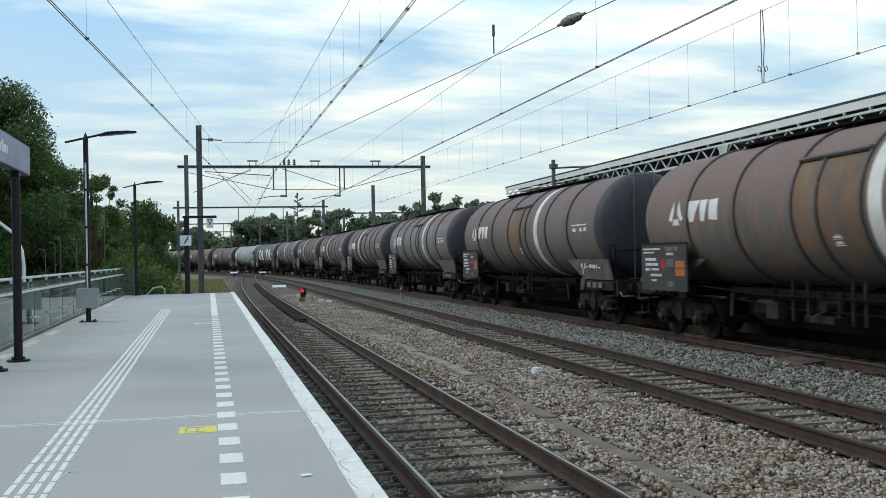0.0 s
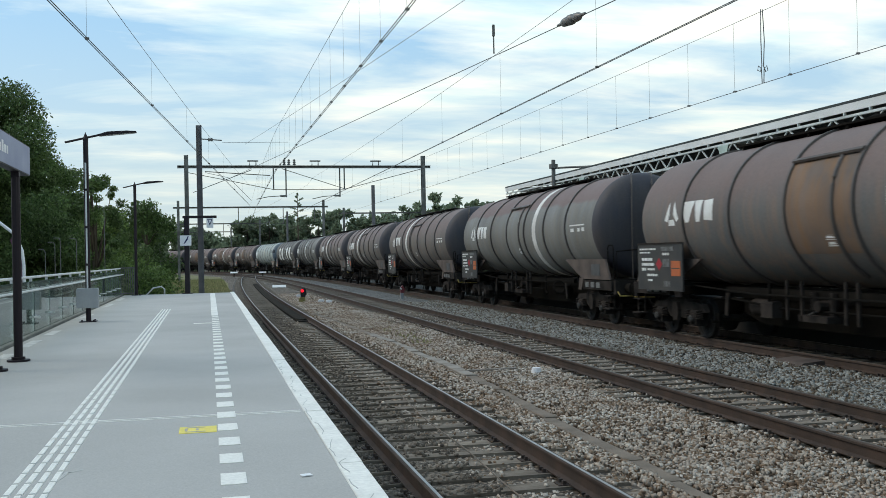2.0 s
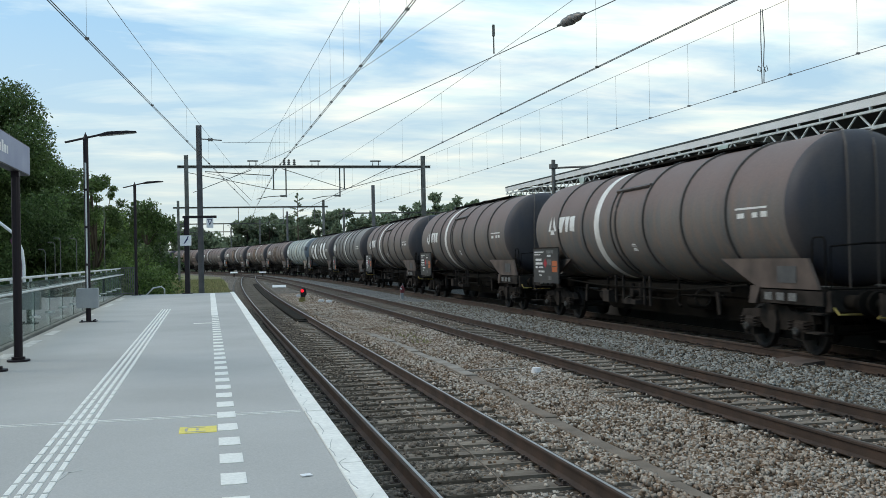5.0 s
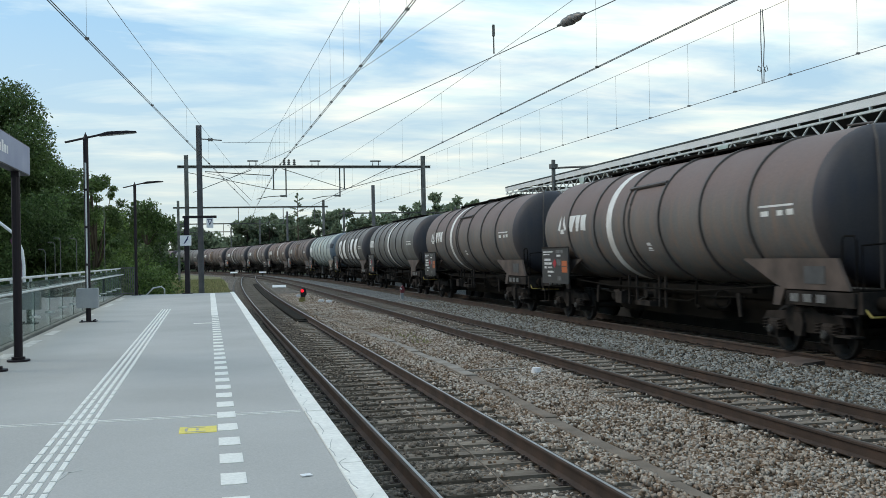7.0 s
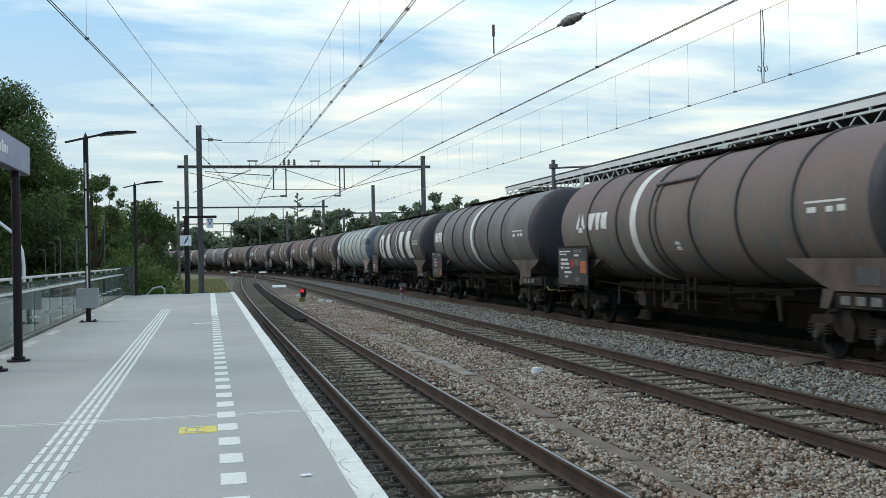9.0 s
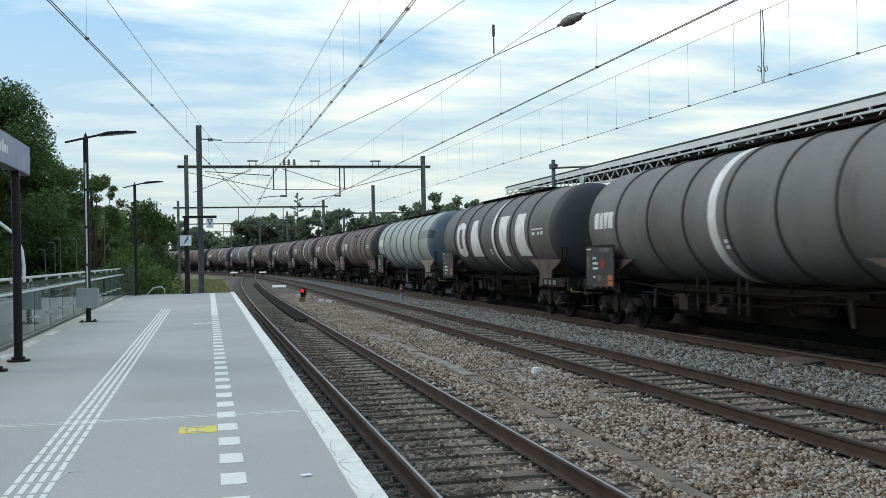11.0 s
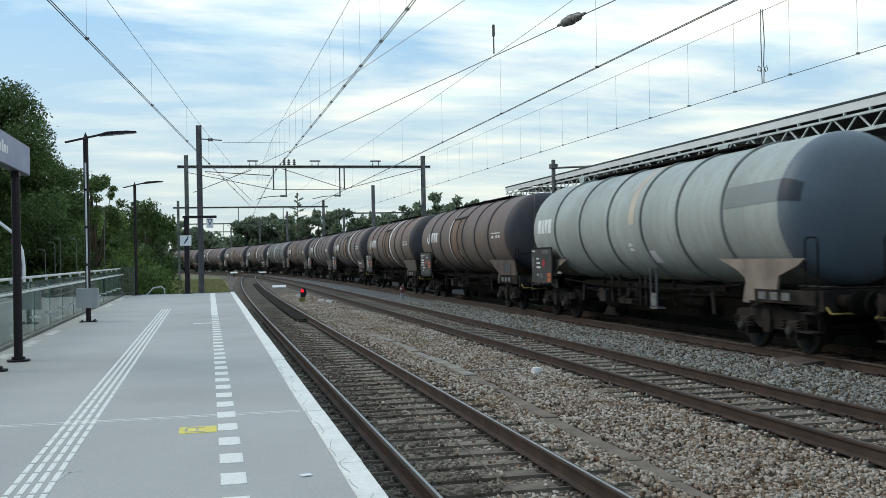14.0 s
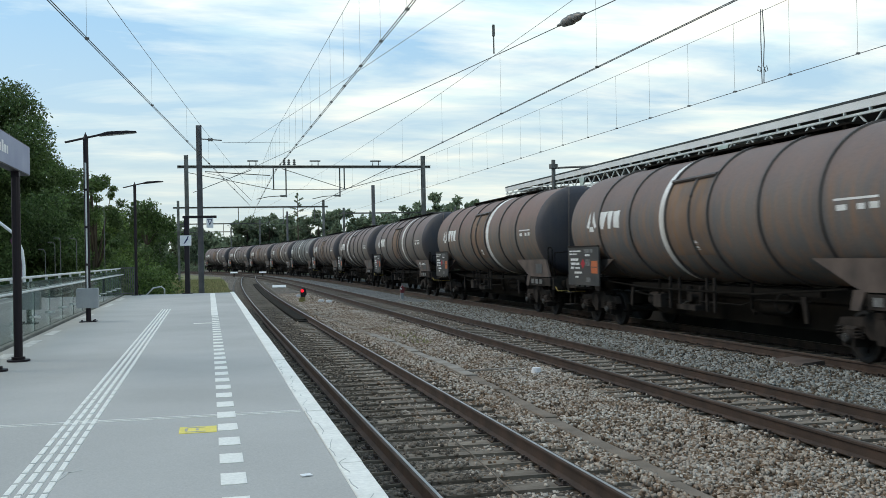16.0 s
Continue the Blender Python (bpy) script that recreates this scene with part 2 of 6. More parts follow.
M["navy"] = mat("navy_mark", (0.03, 0.04, 0.12), 0.5, scale=3, amount=0.1, bump=0)
M["glass"] = glass("railing_glass")
M["lens"] = mat("lamp_lens", (0.5, 0.5, 0.48), 0.3, scale=4, amount=0.1, bump=0)
M["red_light"] = glow("red_signal_light", (1.0, 0.006, 0.02), 2.2)
M["red_dim"] = mat("faded_red_paint", (0.24, 0.045, 0.05), 0.4, bump=0)
M["roof_white"] = mat("canopy_white_fascia", (0.85, 0.86, 0.84), 0.6, col2=(0.70, 0.72, 0.70), scale=1, amount=0.6, bump=0.05)
M["roof_dark"] = mat("canopy_dark", (0.05, 0.06, 0.06), 0.8, scale=1, amount=0.4)
M["truss"] = mat("truss_green_grey", (0.68, 0.72, 0.70), 0.6, col2=(0.28, 0.32, 0.31), scale=3, amount=0.6, bump=0.05)
M["knee"] = mat("pale_green_paint", (0.50, 0.62, 0.56), 0.6, col2=(0.34, 0.42, 0.38), scale=3, amount=0.7, bump=0.05)
M["bark"] = mat("bark", (0.09, 0.07, 0.05), 0.95, scale=6, amount=0.8, stretch=(4, 4, 0.6), fine=30, bump=0.8)
M["leaf"] = mat("leaf_green", (0.104, 0.168, 0.052), 0.6, col2=(0.050, 0.088, 0.029), scale=0.25, amount=0.9, fine=8, bump=0, island=0.5, thin=0.28)
# leaf green paled and greyed: the distance haze is mixed into the colour
M["leaf_far"] = mat("leaf_far_hazy_green", (0.195, 0.245, 0.155), 0.7, col2=(0.145, 0.185, 0.118), scale=0.1, amount=0.9, fine=3, bump=0, island=0.45, thin=0.5)
M["leaf_bush"] = mat("leaf_bush_green", (0.140, 0.215, 0.060), 0.6, col2=(0.080, 0.135, 0.036), scale=0.6, amount=0.9, fine=8, bump=0, island=0.5, thin=0.35)
M["plum"] = mat("plum_panel", (0.16, 0.06, 0.10), 0.5, bump=0)
M["bed_brown"] = bed_mat("ballast_bed_brown", (0.26, 0.215, 0.172), (0.158, 0.118, 0.086), 20.0)
M["bed_oily"] = bed_mat("ballast_bed_oily", (0.150, 0.128, 0.108), (0.088, 0.073, 0.060), 18.0)
M["bed_grey"] = bed_mat("ballast_bed_grey", (0.23, 0.232, 0.22), (0.175, 0.174, 0.165))
# stone tones lowered to carry the shade beneath the train
M["bed_shaded"] = bed_mat("ballast_bed_shaded", (0.075, 0.066, 0.058), (0.05, 0.044, 0.04))
M["dirt"] = mat("caked_dirt", (0.205, 0.160, 0.124), 0.95, col2=(0.135, 0.108, 0.085), scale=2.5, amount=0.9, fine=45, bump=0.6)
# concrete coloured near black: the shade behind the train is painted in
M["platform_shade"] = mat("shaded_wall", (0.045, 0.042, 0.04), 0.9, scale=1, amount=0.6, bump=0.2)
M["paving"] = mat("grey_paving", (0.36, 0.37, 0.36), 0.85, col2=(0.26, 0.27, 0.26), scale=0.8, amount=0.8, fine=30, bump=0.3)
M["plate"] = mat("dirty_plate", (0.20, 0.20, 0.195), 0.6, col2=(0.10, 0.095, 0.09), scale=12, amount=1.0, bump=0.02)
M["porcelain"] = mat("brown_porcelain", (0.20, 0.18, 0.165), 0.4, scale=6, amount=0.4, bump=0)
M["plate_dark"] = mat("tally_plate_grey", (0.085, 0.085, 0.085), 0.7, scale=4, amount=0.5, bump=0.02)
# wagon paints
TANK = dict(fine=22, bump=0.08, spec=0.25)
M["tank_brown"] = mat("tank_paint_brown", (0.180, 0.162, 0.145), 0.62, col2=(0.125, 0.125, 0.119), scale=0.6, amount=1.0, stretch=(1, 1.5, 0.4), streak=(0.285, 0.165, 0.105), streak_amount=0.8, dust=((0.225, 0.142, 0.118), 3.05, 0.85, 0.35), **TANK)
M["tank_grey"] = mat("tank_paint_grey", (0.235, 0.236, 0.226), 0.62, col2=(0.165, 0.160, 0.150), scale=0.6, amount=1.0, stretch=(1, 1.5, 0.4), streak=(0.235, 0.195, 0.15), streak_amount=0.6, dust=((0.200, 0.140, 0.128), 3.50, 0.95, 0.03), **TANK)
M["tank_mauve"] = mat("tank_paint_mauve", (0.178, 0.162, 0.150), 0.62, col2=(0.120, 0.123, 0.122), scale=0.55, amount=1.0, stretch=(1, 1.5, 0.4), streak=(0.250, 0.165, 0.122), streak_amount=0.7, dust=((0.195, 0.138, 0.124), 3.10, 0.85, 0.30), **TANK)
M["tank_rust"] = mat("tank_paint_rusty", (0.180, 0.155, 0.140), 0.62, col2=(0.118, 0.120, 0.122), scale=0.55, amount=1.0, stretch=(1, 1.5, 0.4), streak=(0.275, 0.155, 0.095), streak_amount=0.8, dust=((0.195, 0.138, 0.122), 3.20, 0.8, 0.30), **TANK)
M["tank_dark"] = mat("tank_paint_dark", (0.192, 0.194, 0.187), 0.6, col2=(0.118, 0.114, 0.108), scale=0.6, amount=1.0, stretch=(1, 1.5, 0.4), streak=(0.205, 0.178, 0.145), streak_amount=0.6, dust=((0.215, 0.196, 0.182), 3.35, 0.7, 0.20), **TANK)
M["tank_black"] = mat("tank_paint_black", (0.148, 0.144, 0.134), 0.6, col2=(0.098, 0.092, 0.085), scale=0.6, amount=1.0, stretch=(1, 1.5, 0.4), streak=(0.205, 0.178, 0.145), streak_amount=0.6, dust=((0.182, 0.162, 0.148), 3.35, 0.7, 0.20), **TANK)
M["tank_silver"] = mat("tank_paint_pale", (0.45, 0.495, 0.47), 0.55, col2=(0.33, 0.365, 0.35), scale=0.55, amount=1.0, stretch=(1, 1.3, 0.45), streak=(0.33, 0.31, 0.26), streak_amount=0.6, **TANK)
M["tank_patch"] = mat("tank_paint_patch", (0.25, 0.275, 0.265), 0.55, col2=(0.20, 0.215, 0.205), scale=1, amount=0.7, bump=0.03)
M["end_patch"] = mat("tank_end_patch", (0.050, 0.058, 0.070), 0.55, scale=1, amount=0.4, bump=0.03)
M["saddle_pale"] = mat("saddle_tan", (0.30, 0.245, 0.20), 0.75, col2=(0.17, 0.135, 0.11), scale=1.5, amount=0.9, bump=0.1)
# shell paint taken down to navy: the leading end's shade is in this colour
M["head_shaded"] = mat("tank_end_shaded", (0.043, 0.043, 0.056), 0.6, col2=(0.070, 0.058, 0.055), scale=0.8, amount=0.9, fine=25, bump=0.05, streak=(0.080, 0.068, 0.064), streak_amount=0.5)
M["head_blue"] = mat("tank_end_blue_grey", (0.150, 0.185, 0.215), 0.55, col2=(0.105, 0.130, 0.155), scale=0.8, amount=0.7, fine=25, bump=0.05)
M["ring"] = mat("hoop_dark", (0.115, 0.095, 0.084), 0.5, scale=2, amount=0.6, bump=0.05)
M["band"] = mat("band_white", (0.84, 0.83, 0.80), 0.6, col2=(0.46, 0.42, 0.37), scale=1.5, amount=0.7, bump=0.03)
M["ring_pale"] = mat("hoop_grey_green", (0.24, 0.26, 0.245), 0.6, col2=(0.14, 0.135, 0.12), scale=2, amount=0.8, bump=0.05)
M["mark_clean"] = mat("clean_white_marking", (0.86, 0.86, 0.85), 0.5, scale=3, amount=0.2, bump=0.02)
M["band_tan"] = mat("band_tan", (0.62, 0.53, 0.42), 0.6, col2=(0.44, 0.38, 0.31), scale=1.5, amount=0.8, bump=0.03)
M["mark"] = mat("white_marking", (0.84, 0.84, 0.82), 0.6, col2=(0.62, 0.59, 0.54), scale=2.5, amount=0.7, bump=0.02)
M["panel_rust"] = mat("rust_panel", (0.215, 0.145, 0.108), 0.7, col2=(0.135, 0.105, 0.09), scale=1.1, amount=0.9, bump=0.05, streak=(0.25, 0.125, 0.05), streak_amount=0.75)
M["frame_dirt"] = mat("underframe_dirt", (0.048, 0.039, 0.034), 0.9, col2=(0.013, 0.012, 0.011), scale=2, amount=0.9, bump=0.3, spec=0.08)
M["saddle"] = mat("saddle_plate", (0.125, 0.090, 0.074), 0.75, col2=(0.058, 0.045, 0.039), scale=1.5, amount=0.9, bump=0.1)
# black lowered further, so that the shade under the tanks sits in it
M["under_dark"] = mat("underframe_shade_black", (0.010, 0.009, 0.008), 0.95, col2=(0.018, 0.015, 0.012), scale=2, amount=0.8, bump=0.3, spec=0.05)
M["tar"] = mat("tarred_board", (0.034, 0.029, 0.024), 1.0, scale=2, amount=0.5, bump=0.3, spec=0.04)
M["board"] = mat("lettering_board", (0.038, 0.037, 0.037), 0.6, col2=(0.085, 0.074, 0.064), scale=2, amount=0.7, bump=0.03)
M["orange"] = mat("orange_placard", (0.55, 0.13, 0.04), 0.6, col2=(0.35, 0.12, 0.06), scale=4, amount=0.5, bump=0.02)
M["red"] = mat("red_placard", (0.42, 0.03, 0.04), 0.6, scale=4, amount=0.4, bump=0.02)
M["cap"] = mat("axle_cap_worn", (0.085, 0.08, 0.075), 0.5, 0.4, col2=(0.05, 0.045, 0.04), scale=6, amount=0.9, bump=0.1)
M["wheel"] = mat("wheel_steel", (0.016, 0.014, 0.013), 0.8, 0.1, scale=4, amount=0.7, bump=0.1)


# ---------------------------------------------------------------- mesh helpers
class Shape:
    """Collects vertices and faces for one mesh."""

    def __init__(self):
        self.v, self.f = [], []

    def add(self, verts, faces):
        o = len(self.v)
        self.v += [tuple(p) for p in verts]
        self.f += [tuple(i + o for i in q) for q in faces]
        return self

    def box(self, x0, x1, y0, y1, z0, z1, c=0.0):
        """A box; c cuts the four long upper edges."""
        if c:
            prof = [(x0, z0), (x1, z0), (x1, z1 - c), (x1 - c, z1), (x0 + c, z1), (x0, z1 - c)]
            vs = [(x, y0, z) for x, z in prof] + [(x, y1, z) for x, z in prof]
            n = 6
            fs = [tuple(range(n)), tuple(reversed(range(n, 2 * n)))] + [(i, i + n, (i + 1) % n + n, (i + 1) % n) for i in range(n)]
            return self.add(vs, fs)
        vs = [(x, y, z) for z in (z0, z1) for y in (y0, y1) for x in (x0, x1)]
        return self.add(vs, [(0, 2, 3, 1), (4, 5, 7, 6), (0, 1, 5, 4), (2, 6, 7, 3), (0, 4, 6, 2), (1, 3, 7, 5)])

    def prism(self, poly, y0, y1, axis="y"):
        """A polygon extruded along an axis; poly holds the two other coordinates."""
        put = {"y": lambda a, b, t: (a, t, b), "x": lambda a, b, t: (t, a, b), "z": lambda a, b, t: (a, b, t)}[axis]
        n = len(poly)
        vs = [put(a, b, y0) for a, b in poly] + [put(a, b, y1) for a, b in poly]
        return self.add(vs, [tuple(range(n)), tuple(reversed(range(n, 2 * n)))] + [(i, i + n, (i + 1) % n + n, (i + 1) % n) for i in range(n)])

    def tube(self, pts, r, n=6, r1=None):
        """A round bar through the points."""
        pts = [Vector(p) for p in pts]
        rings = []
        for i, p in enumerate(pts):
            d = (pts[min(i + 1, len(pts) - 1)] - pts[max(i - 1, 0)]).normalized()
            a = d.orthogonal().normalized() if abs(d.z) > 0.95 else d.cross(Vector((0, 0, 1))).normalized()
            b = d.cross(a)
            rr = r if r1 is None else r + (r1 - r) * i / (len(pts) - 1)
            rings.append([p + a * math.cos(k * 2 * math.pi / n) * rr + b * math.sin(k * 2 * math.pi / n) * rr for k in range(n)])
        vs = [q for ring in rings for q in ring]
        fs = [(i * n + k, i * n + (k + 1) % n, (i + 1) * n + (k + 1) % n, (i + 1) * n + k) for i in range(len(pts) - 1) for k in range(n)]
        fs += [tuple(reversed(range(n))), tuple(range((len(pts) - 1) * n, len(pts) * n))]
        return self.add(vs, fs)

    def lathe(self, prof, cx, cz, n=48, axis="y"):
        """Radii along an axis: prof holds (position, radius)."""
        vs, fs = [], []
        for t, r in prof:
            for k in range(n):
                a = 2 * math.pi * k / n
                vs.append((cx + r * math.cos(a), t, cz + r * math.sin(a)) if axis == "y" else (t, cx + r * math.cos(a), cz + r * math.sin(a)))
        for i in range(len(prof) - 1):
            for k in range(n):
                fs.append((i * n + k, i * n + (k + 1) % n, (i + 1) * n + (k + 1) % n, (i + 1) * n + k))
        return self.add(vs, fs)

    def mesh(self, name, material, smooth=False):
        me = bpy.data.meshes.new(name)
        me.from_pydata(self.v, [], self.f)
        bm = bmesh.new()
        bm.from_mesh(me)
        bmesh.ops.recalc_face_normals(bm, faces=bm.faces)
        bm.to_mesh(me)
        bm.free()
        me.materials.append(material)
        if smooth:
            me.shade_smooth()
            me.set_sharp_from_angle(angle=radians(40))
        return me


def part(name, shape, material, parent=None, label="", smooth=False):
    ob = new(name, shape.mesh(name, material, smooth))
    ob.parent = parent
    if label:
        ob["label"] = label
    return ob


def group_of(name, m, label, category, group="", kind=""):
    ob = new(name)
    ob.matrix_world = m
    return tagged(ob, label, category, group, kind)


# ---------------------------------------------------------------- the lines of the tracks
X1, X2, X3 = 2.58, 7.31, 11.92
CURVE = [(40, 0.0), (75, 0.00036), (110, 0.00156), (145, 0.00214), (180, 0.0035), (215, 0.0049), (420, 0.0049)]


def curve_at(s):
    if s <= CURVE[0][0]:
        return 0.0
    for (a, ka), (b, kb) in zip(CURVE, CURVE[1:]):
        if s <= b:
            return ka + (kb - ka) * (s - a) / (b - a)
    return CURVE[-1][1]


LINE = []
_x, _y, _h, _s = X3, -160.0, 0.0, -160.0
while _s < 460:
    LINE.append((_x, _y, _h))
    _h += curve_at(_s)
    _x -= math.sin(_h)
    _y += math.cos(_h)
    _s += 1.0


def on_line(s, off=0.0):
    """Place and heading at s metres along the train's track; off: metres to the right."""
    i = min(max(int(math.floor(s + 160)), 0), len(LINE) - 2)
    f = s + 160 - i
    (xa, ya, ha), (xb, yb, hb) = LINE[i], LINE[i + 1]
    h = ha + (hb - ha) * f
    return xa + (xb - xa) * f + off * math.cos(h), ya + (yb - ya) * f + off * math.sin(h), h


def track_line(which, s):
    if which == 3:
        return on_line(s)
    if which == 2:
        return on_line(s, X2 - X3)
    if s < 35:
        return X1, s, 0.0
    return X1 + 1.9 * ((s - 35) / 90) ** 2, s, -3.8 * (s - 35) / 8100


TRACK_END = {1: 134, 2: 260, 3: 260}


# ---------------------------------------------------------------- ground and tracks
RAIL = [(-0.07, -0.172), (0.07, -0.172), (0.07, -0.160), (0.016, -0.140), (0.016, -0.042), (0.036, -0.034), (0.036, -0.010),
        (0.024, 0.0), (-0.024, 0.0), (-0.036, -0.010), (-0.036, -0.034), (-0.016, -0.042), (-0.016, -0.140), (-0.07, -0.160)]


def build_ground():
    s = Shape()
    xs = [-2500, -400, -120, -40, -3.6, 0.7, 1.0, 9.2, 9.7, 13.0, 13.4, 40, 120, 400, 2500]
    ys = [-400, -60, -10, 41.2, 41.6, 60, 90, 120, 160, 250, 500, 1200, 4000]

    def z(x, y):
        if -3.61 <= x < 0.99 and y < 41.5:
            return -0.6
        return -0.235
    s.add([(x, y, z(x, y)) for y in ys for x in xs],
          [(j * len(xs) + i, j * len(xs) + i + 1, (j + 1) * len(xs) + i + 1, (j + 1) * len(xs) + i) for j in range(len(ys) - 1) for i in range(len(xs) - 1)])
    tagged(part("ground", s, M["soil"]), "brown gravelly railway ground beneath the tracks", "ground", kind="structure")


def sweep(line, prof, off):
    """A profile carried along a line of (x, y, heading), off metres to its right."""
    vs, n = [], len(prof)
    for x, y, h in line:
        c, sn = math.cos(h), math.sin(h)
        for a, z in prof:
            vs.append((x + (a + off) * c, y + (a + off) * sn, z))
    fs = [(j * n + i, j * n + (i + 1) % n, (j + 1) * n + (i + 1) % n, (j + 1) * n + i) for j in range(len(line) - 1) for i in range(n)]
    return Shape().add(vs, fs)


def build_track(which, top, label):
    track = group_of("railway_track", pose(0, 0, 0), label, "railway track", "railway tracks")
    ss = list(range(-8, 60, 4)) + list(range(60, TRACK_END[which], 5))
    line = [track_line(which, s) for s in ss]
    for side in (-0.7535, 0.7535):
        rail = part("rail", sweep(line, RAIL, side), M["rail_side"], track, "rusty steel rail with worn top")
        rail.data.shade_smooth()
        rail.data.set_sharp_from_angle(angle=radians(25))
        part("running_surface", sweep(line, [(-0.018, -0.006), (0.018, -0.006), (0.014, 0.003), (-0.014, 0.003)], side - math.copysign(0.008, side)), top, rail)
    return track


def sleeper_mesh():
    s = Shape().box(-1.3, 1.3, -0.125, 0.125, -0.28, -0.168, 0.015)
    return s.mesh("sleeper", M["timber"])


def plate_mesh():
    s = Shape()
    s.box(-0.17, 0.17, -0.08, 0.08, -0.17, -0.158)
    for e in (-0.11, 0.11):
        for f in (-0.05, 0.05):
            s.box(e - 0.018, e + 0.018, f - 0.018, f + 0.018, -0.16, -0.125)
    return s.mesh("fastening", M["rail_side"])


def build_sleepers(tracks):
    me, pl = sleeper_mesh(), plate_mesh()
    rnd = random.Random(5)
    for which, track in tracks.items():
        far = Shape()
        k = 0
        s = 5.0
        while s < min(230, TRACK_END[which]):
            x, y, h = track_line(which, s)
            if s < 56:
                for name, data, sd in (("sleeper", me, 0), ("fastening", pl, -0.7535), ("fastening", pl, 0.7535)):
                    if sd and s > 36:
                        continue
                    ob = new(name, data)
                    ob.parent = track
                    j = rnd.uniform(-0.012, 0.012)
                    ob.matrix_basis = pose(x + sd + rnd.uniform(-0.03, 0.03) * (name == "sleeper"), y, -0.012 + min(j, 0) * 0.8, 0, 0, math.degrees(h) + rnd.uniform(-0.5, 0.5))
            else:
                m = pose(x, y, 0, 0, 0, math.degrees(h))
                far.add([m @ Vector(v) for v in [(a, b, c) for c in (-0.28, -0.17) for b in (-0.125, 0.125) for a in (-1.3, 1.3)]],
                        [(4, 5, 7, 6), (0, 1, 5, 4), (2, 6, 7, 3), (0, 4, 6, 2), (1, 3, 7, 5)])
            s += 0.6
            k += 1
        ob = part("sleeper_run", far, M["timber"], track)
        ob["kind"] = "stuff"


def stones(name, material, count, area, z, size, seed, label, dens=None):
    """Loose broken stones, each a crushed block, spread over a stretch of the plan."""
    rng = np.random.default_rng(seed)
    base = np.array([(x, y, z) for z in (-0.62, 0.62) for y in (-0.62, 0.62) for x in (-0.62, 0.62)])
    quads = [(0, 2, 3, 1), (4, 5, 7, 6), (0, 1, 5, 4), (2, 6, 7, 3), (0, 4, 6, 2), (1, 3, 7, 5)]
    faces = np.array([t for a, b, c, d in quads for t in ((a, b, c), (a, c, d))])
    x0, x1, y0, y1 = area
    u = rng.random(count)
    y = y0 + (y1 - y0) * u ** (dens or 1.0)
    x = x0 + (x1 - x0) * rng.random(count)
    zz = z(x, y) if callable(z) else np.full(count, z)
    keep = zz > -5
    x, y, zz = x[keep], y[keep], zz[keep]
    n = len(x)
    sc = rng.uniform(size[0], size[1], (n, 1)) * rng.uniform(0.55, 1.35, (n, 3))
    kind = rng.random((16, len(base), 3)) * 1.1 - 0.6
    var = base[None] * (1 + kind[rng.integers(0, 16, n)])
    var = var * sc[:, None, :]
    a = rng.random(n) * 2 * np.pi
    b = rng.uniform(-1.5, 1.5, n)
    ca, sa, cb, sb = np.cos(a), np.sin(a), np.cos(b), np.sin(b)
    R = np.zeros((n, 3, 3))
    R[:, 0, 0], R[:, 0, 1], R[:, 1, 0], R[:, 1, 1] = ca, -sa, sa, ca
    R[:, 2, 2] = 1
    T = np.zeros((n, 3, 3))
    T[:, 0, 0] = 1
    T[:, 1, 1], T[:, 1, 2], T[:, 2, 1], T[:, 2, 2] = cb, -sb, sb, cb
    co = np.einsum("nij,njk,nvk->nvi", R, T, var) + np.stack([x, y, zz], 1)[:, None, :]
    idx = (faces[None] + (np.arange(n) * len(base))[:, None, None]).reshape(-1)
    me = bpy.data.meshes.new(name)
    me.vertices.add(n * len(base))
    me.vertices.foreach_set("co", co.reshape(-1))
    nf = n * len(faces)
    me.loops.add(nf * 3)
    me.loops.foreach_set("vertex_index", idx)
    me.polygons.add(nf)
    me.polygons.foreach_set("loop_start", np.arange(nf) * 3)
    me.update(calc_edges=True)
    me.materials.append(material)
    return tagged(new(name, me), label, "ballast", kind="stuff")


